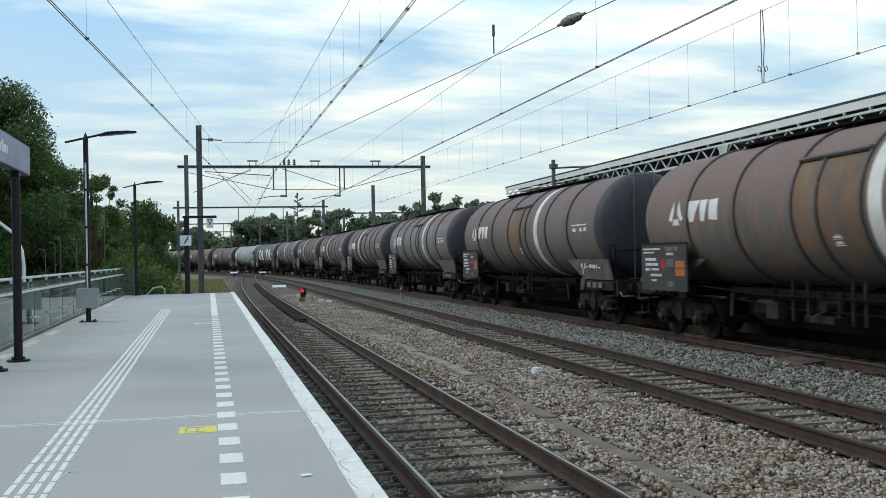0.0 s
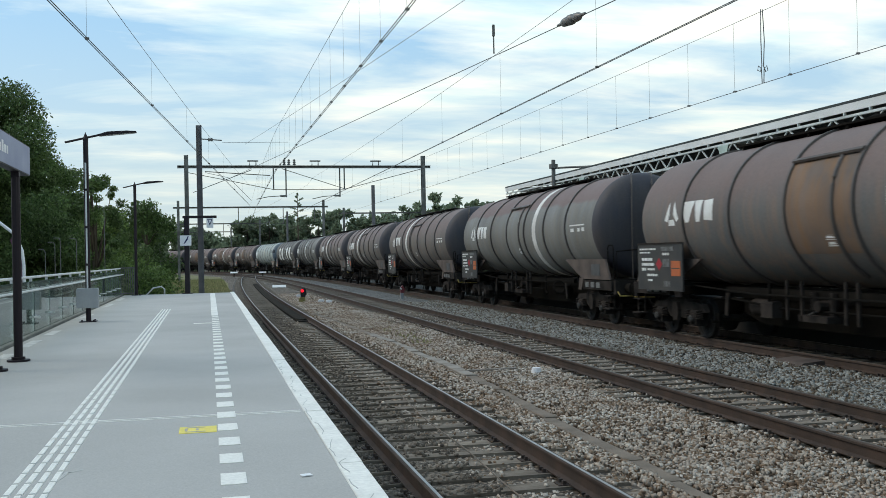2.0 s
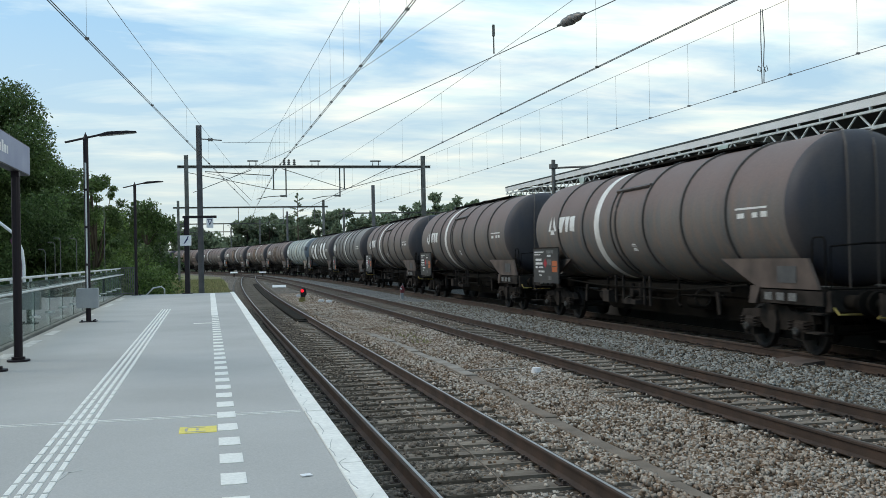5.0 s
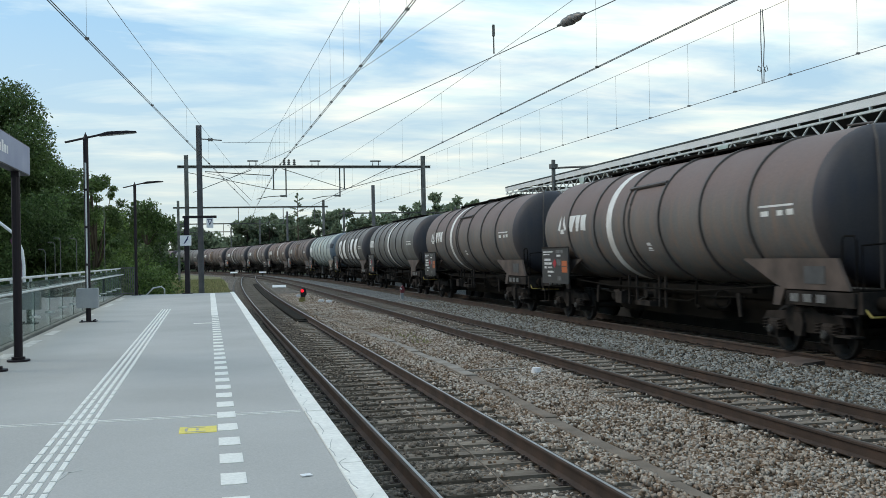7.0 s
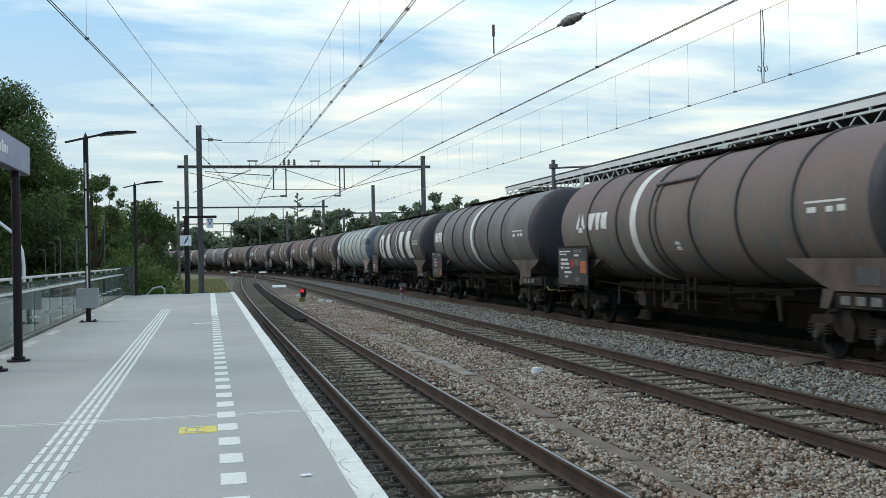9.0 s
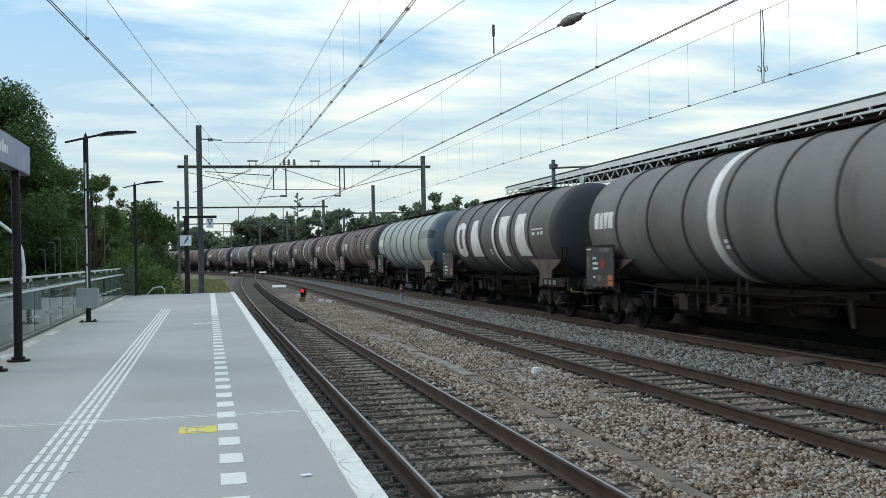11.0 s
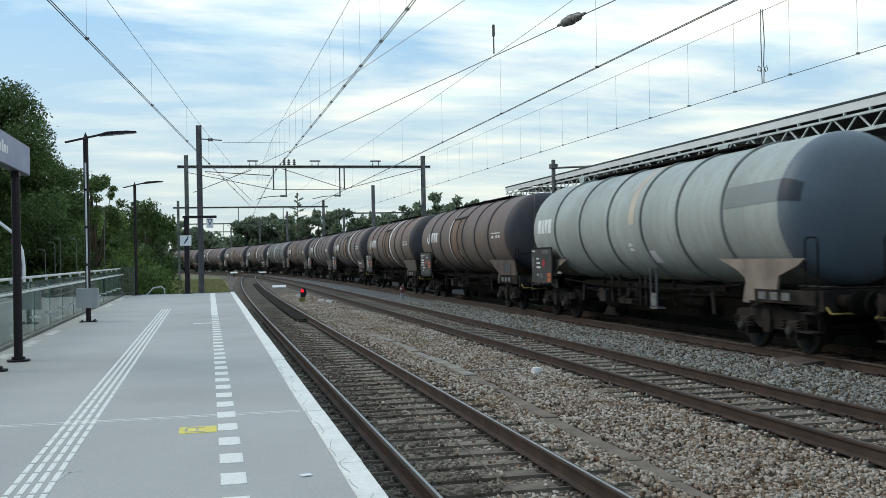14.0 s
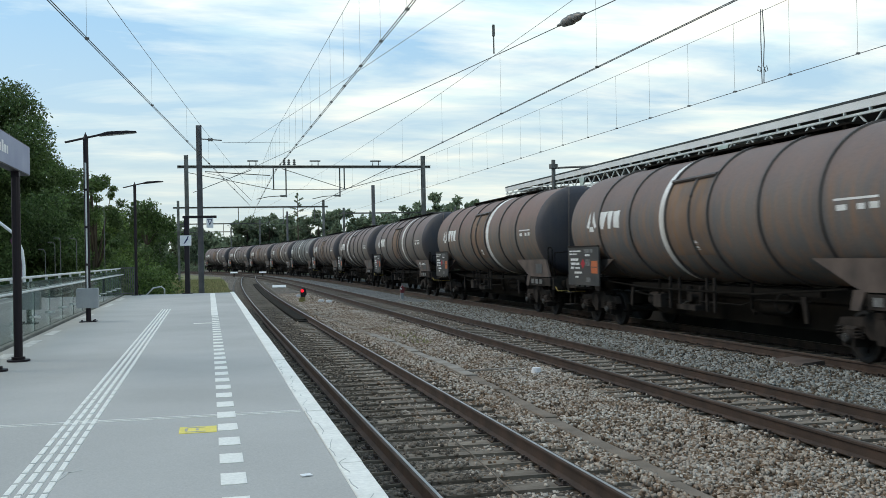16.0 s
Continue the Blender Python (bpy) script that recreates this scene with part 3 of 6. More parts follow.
def build_ballast():
    def bed(cx, cover):
        def z(x, y):
            rails = np.minimum(abs(x - cx - 0.7535), abs(x - cx + 0.7535))
            inside = abs(x - cx) < 1.3
            over = ((y / 0.6 - 5.0 / 0.6 + 0.5) % 1.0 - 0.5) * 0.6
            onsl = inside & (abs(over) < 0.125)
            h = np.modf(np.abs(np.sin(y * 12.9898 + x * 78.233)) * 43758.5)[0]
            lump = np.sin(x * 2.3 + y * 0.9) * np.sin(y * 1.7 - x * 1.1) * 0.5 + 0.5
            lift = np.where(inside, -0.222, -0.205) - 0.012 * lump
            return np.where((rails < 0.075) | (onsl & (h > cover(x - cx) * (0.35 + lump))), -9, lift + np.where(onsl, 0.05, 0))
        return z
    flat = lambda x, y: np.where(abs(x - np.interp(y, DUCT_Y, DUCT_X)) < 0.10, -9, -0.188 + 0.018 * np.sin(x * 2.1 + y * 0.7) + 0.012 * np.sin(x * 5 - y * 1.3))
    stones("ballast", M["stone_dark"], 24000, (0.95, 2.62, 5.5, 46), bed(X1, lambda d: np.where(d < 0.1, 0.62, 0.16)), (0.017, 0.035), 1, "brown ballast stones between the rails, darkened for oil and shade", 1.6)
    stones("ballast", M["stone_brown"], 19000, (2.45, 4.1, 5.5, 40), bed(X1, lambda d: np.where(d > 0.80, 4.0, 0.10)), (0.016, 0.034), 8, "grey-brown ballast stones around the sleepers", 1.35)
    stones("ballast", M["stone_brown"], 47000, (3.95, 6.3, 5.0, 42), flat, (0.013, 0.033), 2, "grey-brown ballast stones between the tracks", 1.55)
    stones("ballast", M["stone_brown"], 22000, (6.1, 8.8, 7.5, 40), bed(X2, lambda d: np.where(abs(d) > 0.80, 2.0, 0.32)), (0.018, 0.036), 3, "rust-brown ballast stones between the rails", 1.4)
    stones("ballast", M["stone_brown"], 8000, (3.9, 6.2, 41, 66), lambda x, y: np.full(len(x), -0.20), (0.02, 0.05), 9, "grey-brown ballast stones by the low signal", 1.2)
    stones("ballast", M["stone_grey"], 27000, (8.6, 10.75, 10, 48), lambda x, y: -0.15 + 0.03 * np.sin(x * 3 + y * 0.8), (0.022, 0.042), 4, "blue-grey fresh ballast stones beside the train", 1.5)


DUCT_Y, DUCT_X = (5.0, 8.4, 12.3, 18.2, 25.6, 40.4), (4.15, 4.26, 4.38, 4.61, 4.57, 4.05)


def strip(name, x0, x1, y0, y1, z, material, label, along=None):
    """A long bed of stones seen from far off."""
    s = Shape()
    ss = list(np.arange(y0, y1 + 0.1, 5.0))
    vs = []
    for q in ss:
        lx, ly, h = on_line(q)
        c, sn = math.cos(h), math.sin(h)
        for off, dz in ((x0 - X3, -0.12), (x0 - X3 + 0.25, 0), (x1 - X3 - 0.25, 0), (x1 - X3, -0.12)):
            vs.append((lx + off * c, ly + off * sn, z + dz))
    s.add(vs, [(j * 4 + i, j * 4 + i + 1, j * 4 + i + 5, j * 4 + i + 4) for j in range(len(ss) - 1) for i in range(3)])
    tagged(part(name, s, material), label, "ballast", kind="structure")


# ---------------------------------------------------------------- platform
PZ = 0.76
PEND = 40.8


def left_edge(y):
    return -2.95 - 0.3 * min(max((y - 14) / 26, -1.2), 1)


def build_platform():
    s = Shape()
    poly = [(left_edge(-8), -8), (0.722, -8), (0.722, PEND), (left_edge(PEND), PEND), (left_edge(14), 14)]
    s.prism(poly, -0.6, PZ, "z")
    plat = tagged(part("platform", s, M["platform"]), "grey coated concrete station platform with painted lines", "platform", kind="structure")
    # edge slabs, one by one
    sl = Shape().box(0.725, 0.885, 0.006, 2.194, 0.50, PZ + 0.003, 0.006).mesh("edge_slab", M["white_paint"])
    for k in range(21):
        ob = new("edge_slab", sl)
        ob.parent = plat
        ob.matrix_basis = pose(random.uniform(-0.004, 0.004), -4.8 + 2.2 * k, random.uniform(-0.003, 0.002))
    part("edge_wall", Shape().box(0.702, 0.80, -8, PEND, -0.6, 0.499), M["concrete"], plat)
    # dashes
    d = Shape().box(0.035, 0.18, 0, 0.31, PZ, PZ + 0.004).mesh("paint_dash", M["white_paint"])
    for k in range(31):
        ob = new("paint_dash", d)
        ob.parent = plat
        ob.matrix_basis = pose(-0.0012 * k, 4.56 + 0.62 * k, 0)
    part("paint_line", Shape().prism([(-0.01, 23.8), (0.14, 23.8), (0.13, PEND - 0.5), (-0.05, PEND - 0.5)], PZ, PZ + 0.004, "z"), M["white_paint"], plat)
    # four ribs of the guide line for the blind, broken into short bars
    rib = Shape().box(-0.018, 0.018, 0, 0.27, PZ, PZ + 0.006, 0.003).mesh("guide_rib", M["white_paint"])
    for k in range(75):
        y = 5.3 + 0.3 * k
        for i in range(4):
            ob = new("guide_rib", rib)
            ob.parent = plat
            ob.matrix_basis = pose(-1.105 + i * 0.068 - 0.0073 * (y - 5.9) , y, 0, 0, 0, 0.42)
    # expansion joint
    for dy in (0, 0.075):
        part("joint_strip", Shape().prism([(left_edge(8.4), 8.40 + dy), (0.70, 8.385 + dy), (0.70, 8.405 + dy), (left_edge(8.4), 8.42 + dy)], PZ, PZ + 0.003, "z"), M["white_paint"], plat)
    # yellow stencilled tile
    y = part("floor_marker", Shape().box(-0.25, 0.02, 7.62, 7.90, PZ, PZ + 0.004), M["yellow"], plat, "yellow stencilled floor marker")
    for a, b, c, e in ((-0.20, -0.06, 7.655, 7.675), (-0.20, -0.06, 7.845, 7.865), (-0.21, -0.19, 7.70, 7.82), (-0.13, -0.11, 7.72, 7.80)):
        part("stencil_bar", Shape().box(a, b, c, e, PZ + 0.004, PZ + 0.006), M["platform"], y)
    part("paint_line", Shape().box(-0.36, 0.0, 20.9, 21.1, PZ, PZ + 0.004), M["white_paint"], plat)
    # chipped line along the painted edge, a split in the coating, a scrap of paper
    rnd = random.Random(21)
    y = 5.0
    while y < 13:
        n = rnd.randint(3, 6)
        pts, x = [], 0.735 + rnd.uniform(0, 0.05)
        for k in range(n):
            pts.append((x, y))
            y += rnd.uniform(0.04, 0.16)
            x += rnd.uniform(-0.025, 0.035)
            x = min(max(x, 0.735), 0.86)
        poly = pts + [(a + 0.005, b + 0.007) for a, b in reversed(pts)]
        part("paint_crack", Shape().prism(poly, PZ + 0.002, PZ + 0.005, "z"), M["crack"], plat)
        y += rnd.uniform(-0.05, 0.12)
    part("paint_crack", Shape().prism([(-0.93, 5.6), (-0.90, 6.1), (-0.84, 6.45), (-0.87, 6.47), (-0.91, 6.12), (-0.945, 5.6)], PZ, PZ + 0.002, "z"), M["crack"], plat)
    part("paint_crack", Shape().prism([(-0.86, 6.46), (-0.78, 6.52), (-0.775, 6.50), (-0.85, 6.43)], PZ, PZ + 0.002, "z"), M["crack"], plat)
    lit = group_of("paper_scrap", pose(0.51, 5.90, PZ + 0.004, 0, 0, 25), "small white paper scrap on the platform", "litter")
    part("scrap", Shape().prism([(-0.035, -0.02), (0.03, -0.03), (0.04, 0.02), (-0.02, 0.03)], 0, 0.005, "z"), M["sign_white"], lit)
    # worn slabs along the foot of the glass railing
    for k, (yy, w) in enumerate(((14.5, 0.8), (16.4, 1.4), (19.0, 1.2), (24.4, 2.0), (30, 2.6), (35, 2.5))):
        x = left_edge(yy)
        part("worn_patch", Shape().prism([(x + 0.10, yy), (x + 0.27, yy), (x + 0.25, yy + w), (x + 0.10, yy + w)], PZ, PZ + 0.003, "z"), M["worn"], plat)


# ---------------------------------------------------------------- tank wagons
R, TZ = 1.50, 2.77
HALF, FRONT = 7.26, 7.45


def on_tank(y, a, r=R + 0.006):
    """A point on the shell's near side; a: metres of arc above the axis."""
    t = a / R
    return (-r * math.cos(t), y, TZ + r * math.sin(t))


def decal(quads, nu=2, nv=6):
    s = Shape()
    for q in quads:
        vs = []
        arcs = [p[1] for p in q]
        nv = max(2, int((max(arcs) - min(arcs)) / 0.06))
        for j in range(nv + 1):
            for i in range(nu + 1):
                u, v = i / nu, j / nv
                y = (q[0][0] * (1 - u) + q[1][0] * u) * (1 - v) + (q[3][0] * (1 - u) + q[2][0] * u) * v
                a = (q[0][1] * (1 - u) + q[1][1] * u) * (1 - v) + (q[3][1] * (1 - u) + q[2][1] * u) * v
                vs.append(on_tank(y, a))
        s.add(vs, [(j * (nu + 1) + i, j * (nu + 1) + i + 1, (j + 1) * (nu + 1) + i + 1, (j + 1) * (nu + 1) + i) for j in range(nv) for i in range(nu)])
    return s


def rect(y0, y1, a0, a1):
    return [(y0, a0), (y1, a0), (y1, a1), (y0, a1)]


def wheelset_shape():
    s = Shape()
    for side in (-1, 1):
        x = 0.7535 * side
        s.lathe([(x - 0.07, 0.10), (x - 0.07, 0.40), (x - 0.065, 0.455), (x + 0.0, 0.46), (x + 0.065, 0.455), (x + 0.07, 0.40), (x + 0.03, 0.36), (x + 0.03, 0.16), (x + 0.09, 0.14), (x + 0.09, 0.0)] if side > 0 else
                [(x + 0.07, 0.10), (x + 0.07, 0.40), (x + 0.065, 0.455), (x, 0.46), (x - 0.065, 0.455), (x - 0.07, 0.40), (x - 0.03, 0.36), (x - 0.03, 0.16), (x - 0.09, 0.14), (x - 0.09, 0.0)], 0, 0, 28, "x")
        for k in range(4):       # bolts show the turning
            a = k * math.pi / 2
            s.box(x + side * 0.03, x + side * 0.05, 0.25 * math.cos(a) - 0.03, 0.25 * math.cos(a) + 0.03, 0.25 * math.sin(a) - 0.03, 0.25 * math.sin(a) + 0.03)
    s.tube([(-1.0, 0, 0), (1.0, 0, 0)], 0.08, 10)
    return s


def build_bogie(wagon, yc, meshes):
    if not meshes:
        fr = Shape()
        for side in (-1, 1):
            x0, x1 = sorted((side * 0.93, side * 1.07))
            fr.prism([(-1.35, 0.62), (-1.22, 0.80), (-0.55, 0.83), (-0.42, 0.92), (0.42, 0.92), (0.55, 0.83), (1.22, 0.80), (1.35, 0.62), (1.2, 0.60), (0.62, 0.62), (0.40, 0.45), (-0.40, 0.45), (-0.62, 0.62), (-1.2, 0.60)], x0, x1, "x")
        fr.box(-0.95, 0.95, -0.22, 0.22, 0.55, 0.85)
        meshes["side_frame"] = fr.mesh("side_frame", M["frame_dirt"])
        ax = Shape().box(-0.14, 0.14, -0.17, 0.17, -0.16, 0.20, 0.05)
        ax.lathe([(-0.20, 0.0), (-0.20, 0.10), (-0.14, 0.13)], 0, 0, 14, "x")
        meshes["axle_box"] = ax.mesh("axle_box", M["frame_dirt"])
        cap = Shape().lathe([(-0.235, 0.0), (-0.23, 0.075), (-0.20, 0.085)], 0, 0, 14, "x")
        for k in range(3):
            a = 0.5 + k * 2.1
            cap.box(-0.245, -0.225, 0.055 * math.cos(a) - 0.012, 0.055 * math.cos(a) + 0.012, 0.055 * math.sin(a) - 0.012, 0.055 * math.sin(a) + 0.012)
        meshes["axle_cap"] = cap.mesh("axle_cap", M["cap"])
        sh = Shape().prism([(-0.10, 0.30), (0.10, 0.30), (0.16, 0.55), (0.10, 0.74), (-0.10, 0.74), (-0.16, 0.55)], -0.05, 0.05, "x")
        meshes["friction_block"] = sh.mesh("friction_block", M["frame_dirt"])
        coil = Shape()
        for k in range(4):
            z = 0.03 + k * 0.055
            coil.tube([(0.075 * math.cos(i * math.pi / 5), 0.075 * math.sin(i * math.pi / 5), z + 0.0055 * i) for i in range(0, 11, 2)], 0.016, 4)
        meshes["spring"] = coil.mesh("spring", M["frame_dirt"])
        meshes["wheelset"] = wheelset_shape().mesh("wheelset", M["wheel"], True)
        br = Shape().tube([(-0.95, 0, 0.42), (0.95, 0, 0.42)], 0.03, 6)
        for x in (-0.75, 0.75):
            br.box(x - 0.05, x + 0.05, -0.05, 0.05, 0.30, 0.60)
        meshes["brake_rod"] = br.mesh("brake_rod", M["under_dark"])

    def put(name, parent, m):
        ob = new(name, meshes[name])
        ob.parent = parent
        ob.matrix_basis = m
        return ob
    b = put("side_frame", wagon, pose(0, yc, 0))
    b.name = "bogie"
    sets = []
    for e in (-0.9, 0.9):
        sets.append(put("wheelset", b, pose(0, e, 0.46)))
        for side in (-1, 1):
            put("axle_box", b, pose(side * 1.0, e, 0.46, 0, 0, 180 if side > 0 else 0))
            put("axle_cap", b, pose(side * 1.0, e, 0.46, 0, 0, 180 if side > 0 else 0))
            for d in (-0.26, 0.26):
                put("spring", b, pose(side * 1.10, e + d, 0.42))
    for side in (-1, 1):
        put("friction_block", b, pose(side * 1.10, 0, 0.08))
    for e in (-1.45, -0.38, 0.38, 1.45):
        put("brake_rod", b, pose(0, e, 0))
    return sets


MARKS = {
    # the owner's name on the shell, as plain white shapes
    "small": [[(6.06, -0.03), (5.90, -0.08), (5.80, 0.10), (5.82, 0.40)], [(5.46, -0.08), (5.34, -0.02), (5.60, 0.40), (5.62, 0.10)], [(5.88, -0.16), (5.54, -0.16), (5.58, -0.02), (5.82, -0.02)],
              [(5.02, -0.11), (4.84, -0.11), (4.58, 0.36), (5.22, 0.36)], [(4.50, -0.11), (4.32, -0.11), (4.20, 0.36), (4.56, 0.36)], [(4.12, -0.08), (3.74, -0.11), (3.74, 0.36), (4.14, 0.34)]],
    "block": [[(6.90, -0.10), (6.60, -0.10), (6.58, 0.34), (6.90, 0.34)], [(6.56, -0.10), (6.26, -0.10), (6.34, 0.34), (6.48, 0.34)], [(6.16, -0.10), (6.04, -0.10), (5.94, 0.34), (6.28, 0.34)], [(5.92, -0.10), (5.60, -0.10), (5.60, 0.34), (5.92, 0.34)]],
    "huge": [[(4.82, -0.70), (4.36, -0.84), (4.36, 0.66), (4.82, 0.52)], [(4.36, -0.84), (3.90, -0.84), (3.90, -0.46), (4.36, -0.46)], [(4.36, 0.36), (3.90, 0.36), (3.90, 0.66), (4.36, 0.66)], [(3.90, -0.84), (3.42, -0.70), (3.42, 0.50), (3.90, 0.66)],
             [(2.62, -0.84), (0.85, -0.84), (1.55, 0.68), (2.25, 0.68)],
             [(-1.95, -0.84), (-2.60, -0.84), (-2.85, 0.68), (-1.66, 0.68)],
             [(-3.80, -0.84), (-5.10, -0.84), (-4.75, 0.68), (-3.80, 0.68)]],
}


def build_wagon(paint, head, band_y, band_mat, mark, label, rings, panel, bogie_meshes, pale=False):
    w = group_of("tank_wagon", pose(0, 0, 0), label, "tank wagon", "tank wagons of the moving train")
    P = lambda n, s, m, par=w, lab="", sm=False: part(n, s, m, par, lab, sm)
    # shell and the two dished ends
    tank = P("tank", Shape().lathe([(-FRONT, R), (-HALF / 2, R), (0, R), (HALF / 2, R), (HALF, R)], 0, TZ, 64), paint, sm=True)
    dish = [(0.0, 1.0), (0.10, 0.992), (0.20, 0.965), (0.29, 0.91), (0.36, 0.82), (0.42, 0.68), (0.47, 0.48), (0.495, 0.25), (0.50, 0.0)]
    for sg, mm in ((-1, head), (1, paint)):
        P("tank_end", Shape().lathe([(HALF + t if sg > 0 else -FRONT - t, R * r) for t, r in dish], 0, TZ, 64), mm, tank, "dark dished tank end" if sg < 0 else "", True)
    for y in rings:
        P("hoop", Shape().lathe([(y - 0.035, R - 0.01), (y - 0.03, R + 0.045), (y + 0.03, R + 0.045), (y + 0.035, R - 0.01)], 0, TZ, 64), M["ring"] if not pale else M["ring_pale"], tank, "", True)
    if pale:
        P("painted_band", decal([rect(band_y - 0.17, band_y + 0.17, -0.05, 2.0)], 2, 6), band_mat, tank, "faded tan painted band")
    elif band_mat:
        P("painted_band", Shape().lathe([(band_y - 0.18, R + 0.002), (band_y - 0.17, R + 0.007), (band_y + 0.17, R + 0.007), (band_y + 0.18, R + 0.002)], 0, TZ, 64), band_mat, tank, "worn white painted band", True)
    for q in MARKS[mark]:
        P("white_mark", decal([q], 3, 6), M["mark_clean"] if pale else M["mark"], tank)
    # stencilled data near the leading end
    for y0, y1, a0, a1 in () if pale else ((-5.65, -6.85, 0.05, 0.09), (-5.72, -6.0, -0.12, -0.02), (-6.3, -6.5, -0.12, -0.02), (-6.62, -6.86, -0.12, -0.01)):
        P("stencil_bar", decal([rect(y0, y1, a0, a1)]), M["mark"], tank)
    for a0 in (-0.62, -0.75):
        P("stencil_bar", decal([[(-0.15, a0), (-0.45, a0), (-0.38, a0 + 0.09), (-0.22, a0 + 0.09)]]), M["mark"], tank)
    if panel:
        P("rust_stained_panel", decal([rect(panel[0], panel[1], -0.9, 0.90)], 2, 10), M["panel_rust"] if panel[3] else paint, tank)
        P("hoop", Shape().tube([on_tank(panel[2], a, R + 0.02) for a in np.linspace(-1.5, 0.9, 18)], 0.04, 6), M["ring"], tank)
        s = Shape().tube([on_tank(panel[0], 0.90, R + 0.05), on_tank(panel[1], 0.94, R + 0.05)], 0.045, 6)
        P("angle_bar", s, M["ring"], tank)
    if pale:
        P("paint_patch", decal([[(-5.42, 0.10), (-7.44, 0.16), (-7.44, 0.60), (-5.42, 0.55)]], 3, 6), M["tank_patch"], tank)
        vs = [on_tank(-FRONT - t, a, R * r + 0.006) for t, r in dish[:5] for a in np.linspace(0.16, 0.60, 7)]
        P("end_patch", Shape().add(vs, [(j * 7 + i, j * 7 + i + 1, j * 7 + i + 8, j * 7 + i + 7) for j in range(4) for i in range(6)]), M["end_patch"], tank, "dark blue-grey painted patch", True)
        for y in (-1.95, -1.62):
            P("step_upright", Shape().box(-1.46, -1.42, y - 0.022, y + 0.022, 0.66, 1.62), M["plate_dark"], w)
        P("step_tread", Shape().box(-1.48, -1.25, -1.98, -1.60, 0.64, 0.68), M["plate"], w)
        P("step_panel", Shape().box(-1.455, -1.43, -1.93, -1.64, 0.70, 1.02), M["plate"], w)
        P("sign_plate", decal([[(-1.15, -1.12), (-1.70, -1.12), (-1.60, -0.75), (-1.05, -0.75)]]), M["sign_white"], tank)
    # walkway and rail on top
    walkway = P("walkway", Shape().box(-0.42, 0.42, -4.6, 4.6, TZ + R + 0.03, TZ + R + 0.07), M["under_dark"], tank)
    for y in np.arange(-4.4, 4.5, 1.25):
        part("walkway_bracket", Shape().box(-0.4, 0.4, y - 0.03, y + 0.03, TZ + R - 0.10, TZ + R + 0.03), M["under_dark"], walkway)
    lid = Shape().lathe([(0, 0.0), (0, 0.30), (0.10, 0.30), (0.14, 0.22), (0.16, 0)], 0, 0, 20)
    hatch = part("manhole", Shape().add([(x, z, TZ + R + y) for x, y, z in lid.v], lid.f), M["under_dark"], tank)
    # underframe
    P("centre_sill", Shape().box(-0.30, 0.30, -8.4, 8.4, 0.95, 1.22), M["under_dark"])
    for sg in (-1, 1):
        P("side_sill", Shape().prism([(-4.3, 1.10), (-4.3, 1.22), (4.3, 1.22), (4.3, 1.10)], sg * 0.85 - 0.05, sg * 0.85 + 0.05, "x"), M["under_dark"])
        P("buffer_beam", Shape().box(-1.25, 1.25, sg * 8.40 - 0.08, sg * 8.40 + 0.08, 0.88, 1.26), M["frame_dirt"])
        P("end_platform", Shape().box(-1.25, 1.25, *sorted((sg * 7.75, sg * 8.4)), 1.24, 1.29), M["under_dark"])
        for side in (-1, 1):
            # saddle: plate that carries the tank over the bogie
            x0, x1 = sorted((side * 1.30, side * 1.24))
            if mark == "small":
                poly = [(4.65, 1.84), (7.85, 1.84), (8.2, 1.27), (6.15, 1.27), (5.85, 1.36)]
            else:
                poly = [(4.75, 1.84), (8.0, 1.84), (7.75, 1.70), (7.1, 1.50), (6.95, 1.0), (5.95, 1.0), (5.85, 1.45), (5.5, 1.62)]
            P("saddle", Shape().prism([(sg * a, b) for a, b in poly], x0, x1, "x"), M["saddle_pale"] if pale else M["saddle"])
            if mark == "small" and sg < 0:
                P("tally_plate", Shape().box(*sorted((side * 1.312, side * 1.302)), -7.50, -6.85, 1.38, 1.70), M["plate_dark"])
            P("solebar", Shape().box(*sorted((side * 1.32, side * 1.22)), *sorted((sg * 6.25, sg * 8.35)), 0.98, 1.24), M["frame_dirt"])
            P("saddle_post", Shape().prism([(sg * 5.85, 1.30), (sg * 6.2, 1.30), (sg * 6.0, 0.95), (sg * 5.75, 0.95)], x0, x1, "x"), M["saddle_pale"] if pale else M["saddle"])
            for i in range(3):
                y = sg * (6.55 + 0.42 * i)
                P("data_plate", Shape().box(*sorted((side * 1.335, side * 1.322)), y - 0.13, y + 0.13, 1.04, 1.19), M["plate"])
            b = Shape().lathe([(sg * 8.48, 0.0), (sg * 8.48, 0.13), (sg * 8.80, 0.13), (sg * 8.80, 0.09), (sg * 8.98, 0.09), (sg * 8.99, 0.22), (sg * 9.04, 0.225), (sg * 9.07, 0.15), (sg * 9.075, 0.0)], side * 0.875, 1.05, 18)
            P("buffer", b, M["under_dark"], sm=True)
            # step and grab rail at the corner
            st = Shape().tube([(side * 1.2, sg * 8.30, 1.26), (side * 1.22, sg * 8.30, 0.50)], 0.02, 5).tube([(side * 1.2, sg * 7.90, 1.26), (side * 1.22, sg * 7.90, 0.50)], 0.02, 5)
            st.box(*sorted((side * 1.12, side * 1.38)), *sorted((sg * 7.87, sg * 8.33)), 0.47, 0.50).box(*sorted((side * 1.12, side * 1.36)), *sorted((sg * 7.87, sg * 8.33)), 0.82, 0.85)
            P("corner_step", st, M["frame_dirt"])
